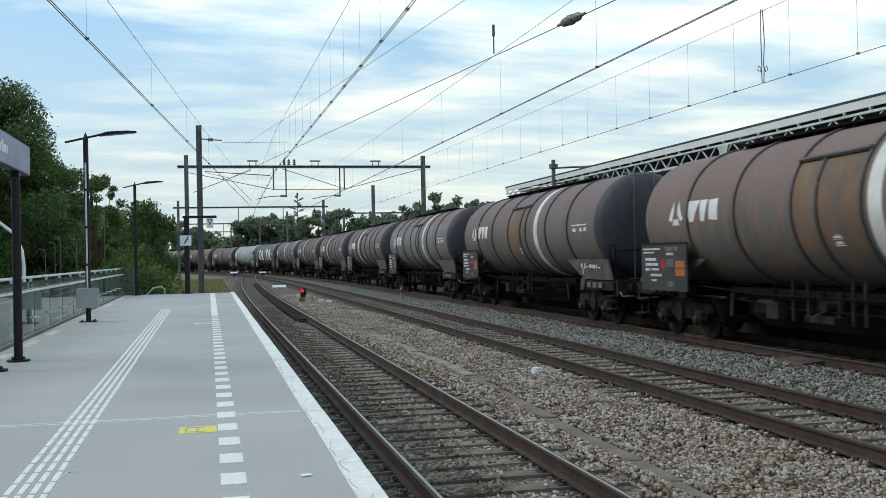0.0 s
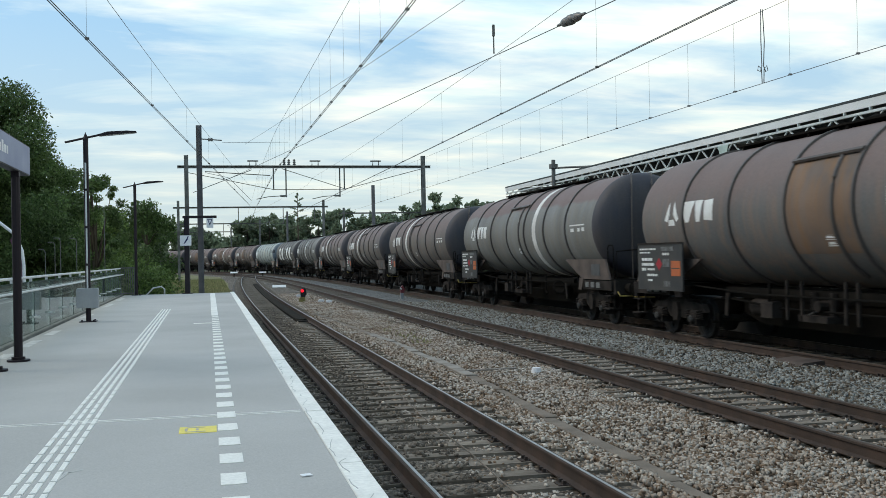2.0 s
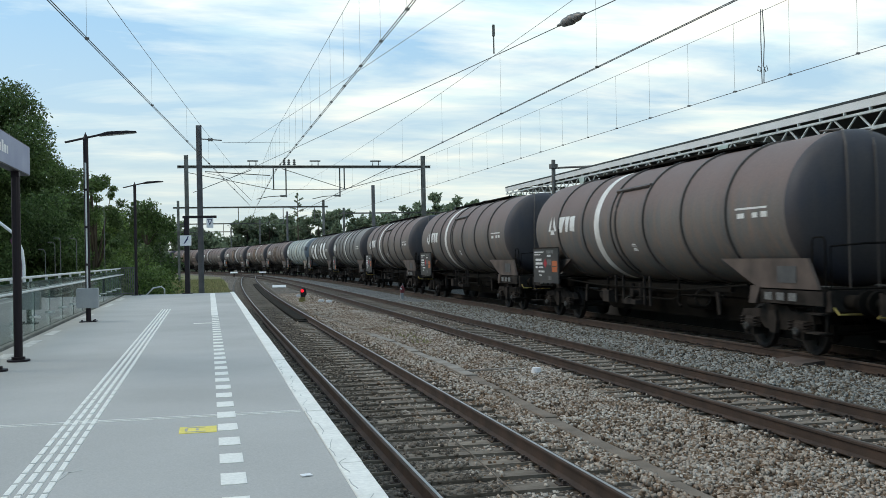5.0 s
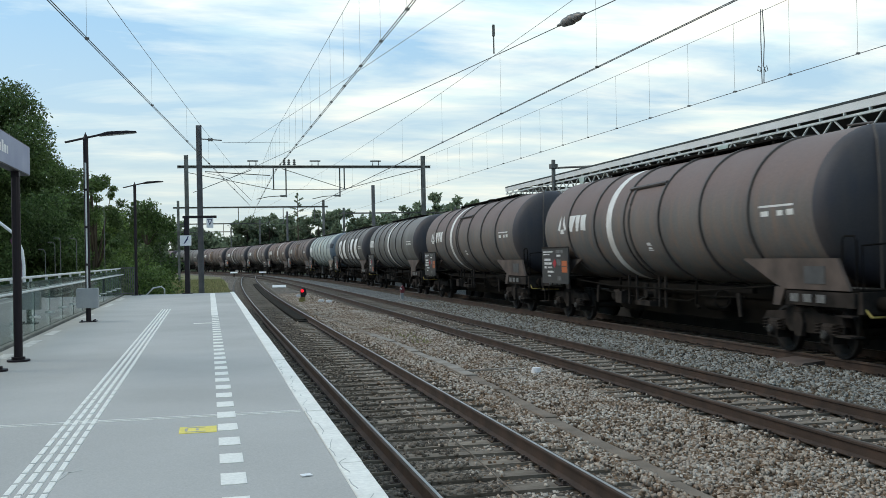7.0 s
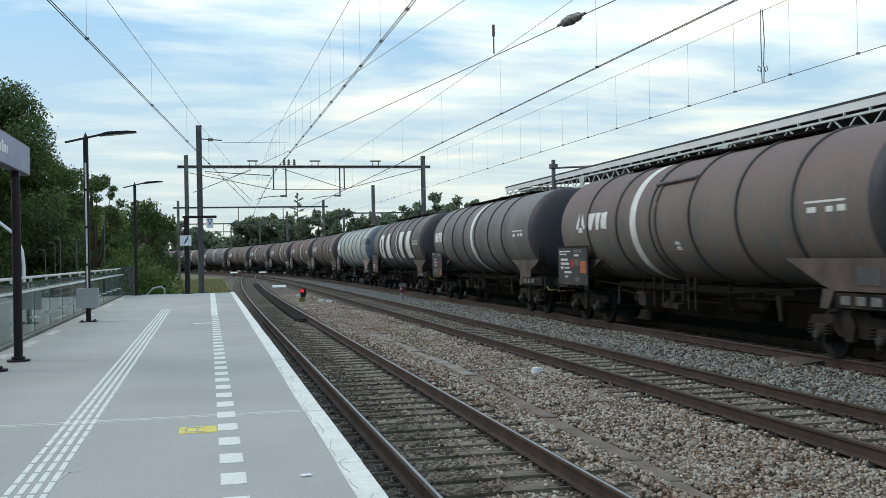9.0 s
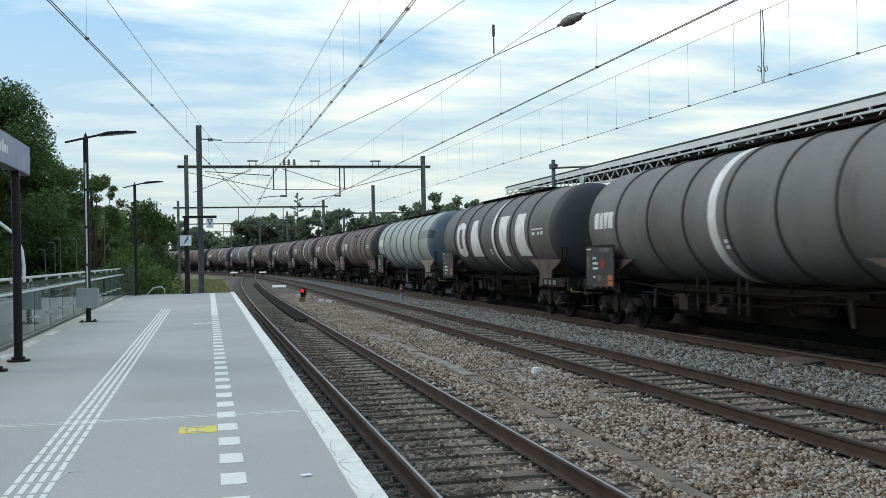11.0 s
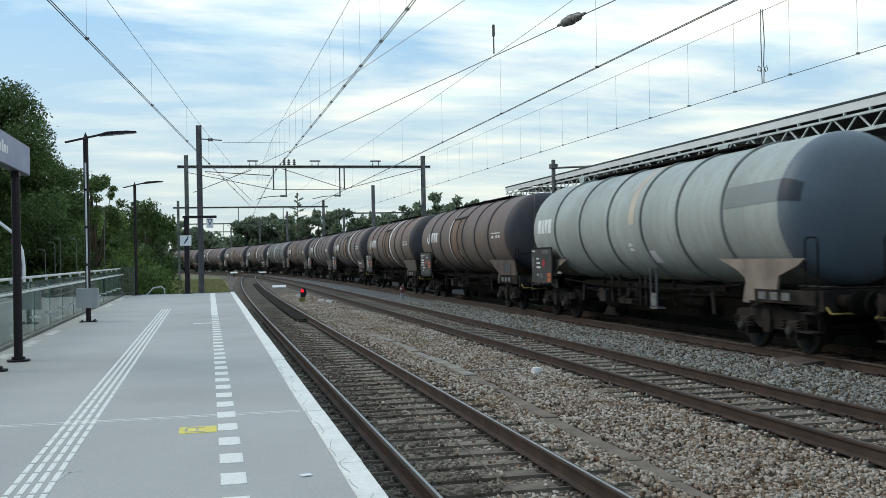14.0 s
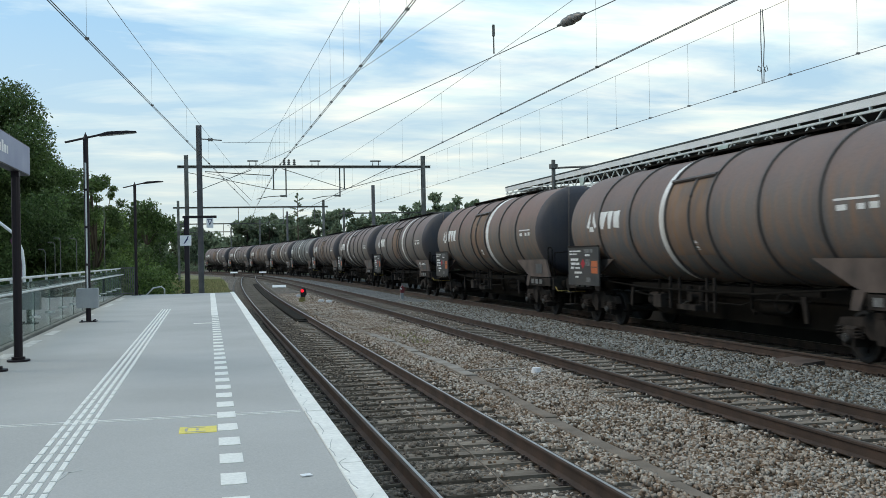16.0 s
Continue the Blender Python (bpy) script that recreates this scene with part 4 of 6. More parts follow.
            gr = Shape().tube([(side * 1.22, sg * 8.30, 1.28), (side * 1.22, sg * 8.30, 2.15), (side * 1.22, sg * 8.24, 2.22), (side * 1.22, sg * 7.96, 2.22), (side * 1.22, sg * 7.90, 2.15), (side * 1.22, sg * 7.90, 1.28)], 0.018, 5)
            P("grab_rail", gr, M["under_dark"])
        P("coupling", Shape().tube([(0, sg * 8.45, 1.04), (0, sg * 8.80, 0.98), (0, sg * 9.16, 0.92)], 0.05, 6), M["under_dark"])
        br = Shape().tube([(-1.18, sg * 8.44, 0.98), (-1.18, sg * 8.62, 0.84), (-0.62, sg * 8.62, 0.84)], 0.022, 6)
        P("coupling_handle", br, M["yellow_dirty"], lab="yellow coupling handle")
        # end ladder
        if sg > 0:
            ld = Shape().tube([(-0.25, 8.05, 1.28), (-0.25, 8.05, 4.3)], 0.025, 5).tube([(0.2, 8.05, 1.28), (0.2, 8.05, 4.3)], 0.025, 5)
            for k in range(10):
                ld.tube([(-0.25, 8.05, 1.5 + 0.28 * k), (0.2, 8.05, 1.5 + 0.28 * k)], 0.014, 4)
            P("ladder", ld, M["under_dark"])
    # the lettering board at the trailing corner
    y0b, y1b = (5.12, 7.55) if mark == "small" else (5.52, 7.50)
    wide = y1b - y0b
    for side in (-1, 1):
        board = P("lettering_board", Shape().box(*sorted((side * 1.50, side * 1.54)), y0b, y1b, 1.10, 2.22, 0.0), M["board"])
        for e in (0.06, 0.86):
            P("board_bracket", Shape().box(*sorted((side * 1.22, side * 1.50)), y0b + wide * e, y0b + wide * e + 0.1, 1.24, 1.32), M["under_dark"])
        part("board_edge", Shape().box(*sorted((side * 1.535, side * 1.555)), y0b, y1b, 2.19, 2.23), M["frame_dirt"], board)
        if side > 0:
            continue
        # bars of writing, as shares of the board's width (from its rear edge) and heights
        rows = {"small": [(0.05, 0.44, 2.06, 2.10), (0.05, 0.30, 1.98, 2.015), (0.55, 0.82, 2.03, 2.13), (0.58, 0.74, 1.93, 1.99), (0.10, 0.34, 1.80, 1.87), (0.10, 0.38, 1.68, 1.75), (0.10, 0.20, 1.56, 1.63), (0.24, 0.40, 1.57, 1.62), (0.22, 0.46, 1.43, 1.49), (0.24, 0.34, 1.31, 1.36), (0.58, 0.74, 1.66, 1.85), (0.60, 0.74, 1.20, 1.33)],
                "block": [(0.04, 0.22, 2.10, 2.14), (0.05, 0.14, 1.60, 1.92), (0.52, 0.90, 2.03, 2.15), (0.26, 0.38, 1.84, 1.90), (0.26, 0.46, 1.70, 1.76), (0.26, 0.48, 1.56, 1.62), (0.28, 0.36, 1.32, 1.38), (0.42, 0.58, 1.24, 1.40)],
                "huge": [(0.06, 0.26, 2.09, 2.12), (0.42, 0.66, 2.03, 2.15), (0.06, 0.34, 1.84, 1.95), (0.06, 0.42, 1.66, 1.76), (0.44, 0.56, 1.76, 1.86), (0.58, 0.66, 1.74, 1.92), (0.20, 0.46, 1.50, 1.58), (0.22, 0.52, 1.36, 1.42), (0.06, 0.20, 1.36, 1.50), (0.24, 0.36, 1.22, 1.27)]}[mark]
        rr = random.Random(len(mark))
        for f0, f1, za, zb2 in rows:
            e, last = y1b - wide * f0, y1b - wide * f1
            while e > last + 0.03:
                ln = min(rr.uniform(0.05, 0.16), e - last)
                part("text_bar", Shape().box(-1.546, -1.540, e - ln, e, za, zb2), M["mark"] if zb2 - za < 0.09 else M["plate"], board)
                e -= ln + rr.uniform(0.018, 0.04)
        at = {"small": (0.77, 0.96, 1.45, 1.80), "block": (0.80, 0.97, 1.14, 1.42), "huge": (0.74, 0.93, 1.20, 1.48)}[mark]
        part("orange_placard", Shape().box(-1.549, -1.540, y1b - wide * at[1], y1b - wide * at[0], at[2], at[3]), M["orange"], board, "orange warning placard")
        part("placard_line", Shape().box(-1.552, -1.549, y1b - wide * at[1] + 0.03, y1b - wide * at[0] - 0.03, (at[2] + at[3]) / 2 - 0.012, (at[2] + at[3]) / 2 + 0.012), M["board"], board)
        cy, cz = y1b - wide * {"small": 0.50, "block": 0.62, "huge": 0.84}[mark], {"small": 1.72, "block": 1.72, "huge": 1.68}[mark]
        part("red_diamond", Shape().prism([(cy - 0.17, cz), (cy, cz - 0.15), (cy + 0.17, cz), (cy, cz + 0.15)], -1.547, -1.541, "x"), M["red"], board, "red hazard diamond")
    if mark == "small":
        for x in (-0.35, 0.25):
            P("end_rod", Shape().tube([(x, -6.9, TZ + R + 0.02), (x, -7.62, TZ + R - 0.02), (x - 0.1, -7.86, TZ + 1.15), (x - 0.18, -8.02, TZ + 0.45), (x - 0.2, -8.05, 1.28)], 0.02, 5), M["ring"])
        P("end_walkway_rail", Shape().tube([(-1.15, -8.36, 1.28), (-1.15, -8.36, 2.05), (-0.4, -8.36, 2.1), (0.4, -8.36, 2.1), (1.15, -8.36, 2.05), (1.15, -8.36, 1.28)], 0.02, 5), M["under_dark"])
    for sg in (-1, 1):
        P("brake_hose", Shape().tube([(-0.42, sg * 8.46, 0.98), (-0.42, sg * 8.75, 0.80), (-0.38, sg * 8.98, 0.55), (-0.30, sg * 9.06, 0.62)], 0.025, 6), M["under_dark"])
        # brake linkage and lever hung at the near side
        P("brake_lever", Shape().prism([(sg * 3.9, 1.10), (sg * 4.05, 1.10), (sg * 4.12, 0.62), (sg * 4.0, 0.60)], -1.06, -1.02, "x"), M["frame_dirt"])
        P("drain_pipe", Shape().tube([(-1.10, sg * 2.2, 1.35), (-1.12, sg * 2.2, 0.80), (-1.12, sg * 2.35, 0.72)], 0.035, 7), M["under_dark"])
    P("valve_box", Shape().box(-1.18, -0.95, 2.0, 2.42, 0.66, 0.98, 0.03), M["frame_dirt"])
    P("valve_handle", Shape().tube([(-1.20, 0.45, 0.86), (-1.26, 0.45, 0.86), (-1.27, 0.62, 0.80)], 0.016, 5), M["cap"])
    P("side_rail", Shape().tube([(-1.24, -5.6, 1.30), (-1.24, -2.6, 1.12), (-1.24, 2.6, 1.12), (-1.24, 5.2, 1.24)], 0.020, 5), M["under_dark"])
    # valves, brake cylinder and pipes under the middle
    v = Shape().tube([(-0.95, 0.9, 1.2), (-0.95, 0.9, 0.72)], 0.07, 8).tube([(-0.95, 0.3, 1.2), (-0.95, 0.3, 0.72)], 0.07, 8).tube([(-1.1, 0.6, 0.95), (-0.4, 0.6, 0.95)], 0.11, 10)
    v.box(-1.2, -0.85, 0.15, 1.05, 0.66, 0.78)
    P("outlet_valve", v, M["frame_dirt"])
    for y in (1.45, 0.95, -0.4, -0.75):
        P("support_leg", Shape().box(-1.20, -1.15, y - 0.028, y + 0.028, 0.66, 1.42), M["frame_dirt"])
    P("brake_cylinder", Shape().lathe([(2.6, 0), (2.6, 0.18), (3.3, 0.18), (3.34, 0.1), (3.34, 0)], -0.75, 0.82, 14), M["frame_dirt"], sm=True)
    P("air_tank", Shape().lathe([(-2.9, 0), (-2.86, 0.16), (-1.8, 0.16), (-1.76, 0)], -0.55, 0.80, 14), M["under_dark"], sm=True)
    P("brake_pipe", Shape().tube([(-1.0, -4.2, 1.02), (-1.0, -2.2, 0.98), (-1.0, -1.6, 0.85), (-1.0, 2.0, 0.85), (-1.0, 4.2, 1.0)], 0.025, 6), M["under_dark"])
    # two black boards added along the middle, to hide the bright ground behind
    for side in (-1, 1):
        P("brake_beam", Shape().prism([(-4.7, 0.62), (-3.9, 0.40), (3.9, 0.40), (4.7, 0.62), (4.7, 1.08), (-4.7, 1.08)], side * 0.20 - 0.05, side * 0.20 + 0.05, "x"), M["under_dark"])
    hb = Shape().tube([(-1.05 + 0.19 * math.cos(k * math.pi / 8), -3.3 + 0.19 * math.sin(k * math.pi / 8) * 0, 0.95 + 0.19 * math.sin(k * math.pi / 8)) for k in range(17)], 0.02, 5)
    P("brake_wheel", hb, M["frame_dirt"])
    for y in (-6.36, 6.36):
        build_bogie(w, y, bogie_meshes)
    return w


RINGS = [5.12, 3.05, 0.95, -1.12, -3.2, -5.25]
RINGS_BLOCK = [5.36, 3.42, 1.49, -0.45, -2.40, -4.30]
RINGS_PALE = [5.2, 3.05, 0.92, -1.22, -3.22, -5.33]
ORDER = ["h", "a", "b", "c", "c", "c", "d", "e", "f", "g", "h", "a", "c", "g", "d", "a", "g", "c", "a"]


def build_train():
    bm = {}
    kinds = {
        "h": build_wagon(M["tank_brown"], M["head_shaded"], -1.46, M["band"], "small", "rust-brown weathered tank wagon with white band", RINGS, (0.95, -1.12, 0.15, True), bm),
        "a": build_wagon(M["tank_mauve"], M["head_shaded"], -2.17, M["band"], "small", "grey-brown tank wagon with white band past the panel", RINGS, (0.95, -1.12, -0.54, True), bm),
        "b": build_wagon(M["tank_grey"], M["head_shaded"], -2.17, M["band"], "small", "dark grey tank wagon with brown dust and white band", RINGS, (0.95, -1.12, -0.54, False), bm),
        "c": build_wagon(M["tank_mauve"], M["head_shaded"], 1.99, M["band"], "small", "grey-brown tank wagon with white band by the mark", RINGS, (0.95, -1.12, 0.62, False), bm),
        "d": build_wagon(M["tank_dark"], M["head_shaded"], 0.15, M["band"], "block", "dark grey tank wagon with broad white band", RINGS_BLOCK, None, bm),
        "e": build_wagon(M["tank_black"], M["head_shaded"], -0.92, M["band"], "huge", "dark grey tank wagon with four huge white marks", RINGS_PALE, None, bm),
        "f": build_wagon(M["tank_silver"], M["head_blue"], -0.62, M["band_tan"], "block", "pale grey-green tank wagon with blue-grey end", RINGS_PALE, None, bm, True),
        "g": build_wagon(M["tank_rust"], M["head_shaded"], 1.13, M["band"], "small", "rusty brown tank wagon with orange rust panel", RINGS, (0.95, -1.12, -0.25, True), bm),
    }
    # chalked scrawl on the saddle plate, as plain bars
    for y, z, ly, lz in ((-5.95, 1.66, 0.10, 0.12), (-6.12, 1.58, 0.16, 0.03), (-6.20, 1.66, 0.05, 0.14), (-6.36, 1.62, 0.14, 0.03), (-6.62, 1.64, 0.10, 0.10), (-6.78, 1.64, 0.09, 0.10), (-6.94, 1.63, 0.12, 0.10), (-7.12, 1.64, 0.06, 0.10), (-7.30, 1.60, 0.18, 0.025), (-6.05, 1.48, 0.05, 0.12)):
        part("chalk_bar", Shape().box(-1.318, -1.313, y - ly / 2, y + ly / 2, z - lz / 2, z + lz / 2), M["mark"], kinds["a"])
    used, train = set(), []
    for k in ORDER:
        if k in used:
            train.append(copy_thing(kinds[k], pose(0, 0, 0)))
        else:
            used.add(k)
            train.append(kinds[k])
    return train


PITCH = 18.35


def run(t):
    """Metres along the track of the middle of the third wagon."""
    return 52.33 - 8.891 * t - 0.068 * t * t


SLACK = {0: 0.20, 1: 0.12, 2: -0.02, 3: -0.06, 4: 0.10, 5: 0.14, 6: -0.02, 7: -0.07, 8: 0.07, 10: -0.12}       # couplings drawn out or pushed in, metres


def motions():
    for k, w in enumerate(TRAIN):
        rows = []
        for i in range(33):
            t = i * 0.5
            s = run(t) + (k - 2) * PITCH + SLACK.get(k, 0.0)
            xa, ya, _ = on_line(s - 6.36)
            xb, yb, _ = on_line(s + 6.36)
            rows.append((t, pose((xa + xb) / 2, (ya + yb) / 2, 0, 0, 0, math.degrees(math.atan2(-(xb - xa), yb - ya)))))
        walk(w, rows)
        if k < WHEELS_TURN:
            for b in [c for c in w.children if c.name.startswith("bogie")]:
                for ws in [c for c in b.children if c.name.startswith("wheelset")]:
                    y = ws.location.y
                    walk(ws, [(i / FPS, pose(0, y, 0.46, math.degrees((run(0) - run(i / FPS)) / 0.46))) for i in range(481)])


WHEELS_TURN = 11


# ---------------------------------------------------------------- posts, gantries, wires
def build_mast():
    m = group_of("overhead_line_mast", pose(-0.38, 41.75, 0.3), "tall grey steel mast at the platform end", "mast")
    s = Shape()
    for sg in (-1, 1):
        s.box(sg * 0.10 - 0.012, sg * 0.10 + 0.012, -0.11, 0.11, 0, 7.15)
    s.box(-0.09, 0.09, -0.02, 0.02, 0, 7.15)
    part("column", s, M["mast"], m)
    part("base", Shape().box(-0.3, 0.3, -0.3, 0.3, -0.6, 0.12, 0.05), M["concrete"], m)
    a = Shape().tube([(0.1, 0, 6.60), (0.9, 0.0, 6.55)], 0.025, 6)
    a.lathe([(0.35, 0.03), (0.36, 0.07), (0.42, 0.07), (0.43, 0.03), (0.47, 0.07), (0.53, 0.07), (0.54, 0.03)], 0, 6.575, 10, "x")
    part("insulator_arm", a, M["gantry"], m)


def build_gantry(yc, xl, xr, zb, top, drops, name_label, scale=1.0):
    g = group_of("overhead_line_gantry", pose(0, yc, 0), name_label, "gantry", "gantries over the tracks")
    for x in (xl, xr):
        s = Shape()
        for sg in (-1, 1):
            s.box(x - 0.13, x + 0.13, sg * 0.12 - 0.015, sg * 0.12 + 0.015, -0.4, top)
        s.box(x - 0.02, x + 0.02, -0.11, 0.11, -0.4, top)
        part("column", s, M["gantry"], g)
    s = Shape()
    for z in (zb - 0.085, zb + 0.055):
        s.box(xl - 0.55, xr + 0.5, -0.11, 0.11, z, z + 0.03)
    s.box(xl - 0.55, xr + 0.5, -0.012, 0.012, zb - 0.056, zb + 0.056)
    part("beam", s, M["gantry"], g)
    for x, z, arm in drops:
        part("drop_tube", Shape().tube([(x, 0, zb - 0.1), (x, 0, z)], 0.045, 6), M["gantry"], g)
        if arm:
            reg = Shape().tube([(x, 0, z + 0.1), (x + arm * 0.6, 0, z + 0.04), (x + arm, 0, z - 0.12)], 0.025, 5)
            reg.lathe([(min(x, x + arm * 0.2), 0.06), (max(x, x + arm * 0.2), 0.06)], 0, z + 0.08, 8, "x")
            part("registration_arm", reg, M["gantry"], g)
    return g


def build_gantries():
    g = build_gantry(66.5, -1.42, 13.95, 8.02, 8.75, [(4.05, 6.55, 0), (4.85, 6.05, -1.9), (8.35, 6.05, -1.8), (8.65, 6.55, 0)], "weathered steel gantry spanning the three tracks")
    for x in (2.75, 6.75, 10.75):
        s = Shape().tube([(x - 0.2, 0, 8.12), (x - 0.2, 0, 8.42), (x + 0.2, 0, 8.42), (x + 0.2, 0, 8.12)], 0.04, 6).tube([(x - 0.35, 0, 8.40), (x + 0.35, 0, 8.40)], 0.05, 6)
        part("wire_support", s, M["gantry"], g)
    for x in (4.75, 5.05, 5.4):
        s = Shape().lathe([(0.0, 0.03), (0.02, 0.10), (0.08, 0.10), (0.1, 0.04), (0.16, 0.10), (0.22, 0.10), (0.24, 0.04), (0.32, 0.09), (0.4, 0.02)], 0, 0, 10)
        part("insulator", Shape().add([(x + a, c, 8.13 + b) for a, b, c in s.v], s.f), M["gantry"], g)
    part("stay_rod", Shape().tube([(-1.3, 0, 7.65), (4.05, 0, 6.55), (8.65, 0, 6.55), (13.9, 0, 7.9)], 0.022, 5), M["gantry"], g)
    part("stay_rod", Shape().tube([(4.6, 0, 7.9), (8.6, 0, 6.6)], 0.022, 5), M["gantry"], g)
    part("steady_tube", Shape().tube([(-0.25, 0, 7.72), (3.84, 0, 7.46)], 0.03, 6), M["gantry"], g)
    part("stay_rod", Shape().tube([(-1.01, 0, 6.39), (2.66, 0, 7.83)], 0.022, 5), M["gantry"], g)
    part("stay_wire", Shape().tube([(-0.25, 0, 7.65), (1.22, 0, 7.32), (2.62, 0, 5.86)], 0.014, 5), M["wire"], g)
    part("stay_wire", Shape().tube([(0.84, 0, 9.57), (5.07, 0, 9.63)], 0.012, 5), M["wire"], g)
    build_gantry(112, -3.3, 12.2, 7.75, 8.5, [(3.0, 5.9, -1.2), (7.8, 5.9, -1.2), (11.2, 6.2, 0)], "far steel gantry over the curve")
    build_gantry(128, 16.5, 31.0, 7.7, 8.4, [(24, 5.9, -1), (25, 6.1, 0)], "far steel gantry over the side tracks")
    build_gantry(160, -7.5, 7.5, 7.7, 8.4, [(-2, 5.9, -1.2), (2, 5.9, -1.2)], "distant steel gantry over the curve")
    build_gantry(205, -16, 4.0, 7.7, 8.4, [(-9, 5.9, -1.2), (-5, 5.9, -1.2)], "distant steel gantry over the curve")


def build_catenary(label, xs, y0, y1, zc=5.5, zm=7.05, spans=(-2.0, 66.5), twin=True, droppers=True, xm=None, pitch=5.5, start=0.0):
    """Contact wire and carrying wire with hangers; xs(y), xm(y): their places across the track."""
    xm = xm or xs
    c = group_of("overhead_wire", pose(0, 0, 0), label, "overhead wire", "overhead wires")
    a, b = spans

    def zmess(y):
        u = (y - a) / (b - a)
        return zm - 4 * u * (1 - u) * 0.28 if 0 <= u <= 1 else zm - 0.3
    ys = list(np.arange(y0, y1 + 0.01, 3.0))
    part("contact_wire", Shape().tube([(xs(y) - (0.013 if twin else 0), y, zc) for y in ys], 0.0075, 5), M["wire"], c)
    if twin:
        part("contact_wire", Shape().tube([(xs(y) + 0.025, y, zc) for y in ys], 0.0075, 5), M["wire"], c)
    part("carrying_wire", Shape().tube([(xm(y), y, zmess(y)) for y in ys], 0.0055, 5), M["wire"], c)
    if droppers:
        y = y0 + start
        while y < min(y1, 64):
            part("hanger", Shape().tube([(xs(y), y, zc), (xm(y), y, zmess(y))], 0.0028, 4), M["wire"], c)
            part("clamp", Shape().box(xs(y) - 0.026, xs(y) + 0.038, y - 0.022, y + 0.022, zc - 0.008, zc + 0.026), M["wire"], c)
            y += pitch
    return c


def build_wires():
    far = lambda k: (lambda y: track_line(k, y)[0])
    build_catenary("twin contact wire with hangers over the platform track", lambda y: float(np.interp(y, (14, 40, 66.5, 112), (2.76, 2.52, 2.95, 4.0))), 3.0, 111, 5.5, 7.25, pitch=2.15, start=0.3)
    build_catenary("twin contact wire with hangers over the middle track", lambda y: float(np.interp(y, (12, 66.5, 126), (7.2, 6.55, 3.9))), 3.0, 126, 5.5, 7.3, start=2.5, pitch=6.2)
    build_catenary("contact wire with hangers over the train's track", lambda y: float(np.interp(y, (14, 66.5, 112, 150), (11.45, 10.35, 9.2, 6.0))), 4.0, 150, 5.5, 7.25, pitch=2.12, start=1.5, twin=False)
    build_catenary("wire slanting from the side to the platform track", lambda y: -2.03 + 0.0875 * (y - 14.2), 6.0, 66, 5.5, 6.79, pitch=6.9, start=3.7)
    build_catenary("crossing wire between the two tracks", lambda y: 5.51 - 0.151 * (y - 13.08), 8.0, 44, 5.5, 7.2, xm=lambda y: 4.72 - 0.135 * (y - 20.2), droppers=False, twin=False)
    # heavy clamp with porcelain on the crossing wire
    w = group_of("wire_insulator", pose(5.30, 14.3, 5.5, 0, 0, 8.6), "dark section insulator hung in the wire", "insulator")
    part("body", Shape().lathe([(0.7 * p, q) for p, q in ((-0.62, 0.0), (-0.60, 0.02), (-0.40, 0.03), (-0.34, 0.062), (-0.20, 0.070), (-0.14, 0.042), (-0.08, 0.076), (0.06, 0.080), (0.12, 0.042), (0.18, 0.070), (0.32, 0.062), (0.38, 0.03), (0.60, 0.02), (0.62, 0))], 0, 0, 12), M["porcelain"], w, "", True)
    # loop of jumper cable on the train's wire
    j = group_of("jumper_cable", pose(11.34, 19.2, 5.5), "looped jumper cable between the two wires", "cable")
    part("cable", Shape().tube([(-0.02, 0, 1.55), (-0.03, 0, 0.9), (-0.02, 0, 0.36), (-0.06, 0, 0.24), (-0.12, 0, 0.27), (-0.10, 0, 0.36), (-0.03, 0, 0.30), (-0.02, 0, 0.0)], 0.011, 5), M["wire"], j)
    part("cable", Shape().tube([(0.02, 0, 1.55), (0.05, 0, 0.9), (0.02, 0, 0.36), (0.07, 0, 0.24), (0.12, 0, 0.28), (0.09, 0, 0.37), (0.03, 0, 0.30), (0.02, 0, 0.0)], 0.011, 5), M["wire"], j)
    s = group_of("wire_pole_clamp", pose(4.84, 16.9, 5.5), "short upright horn on the crossing wire", "clamp")
    part("horn", Shape().tube([(0, 0, 0), (0, 0, 0.28), (0, 0, 0.34), (0, 0, 0.5)], 0.012, 6).tube([(0, 0, 0.3), (0, 0, 0.5)], 0.025, 6), M["gantry"], s)


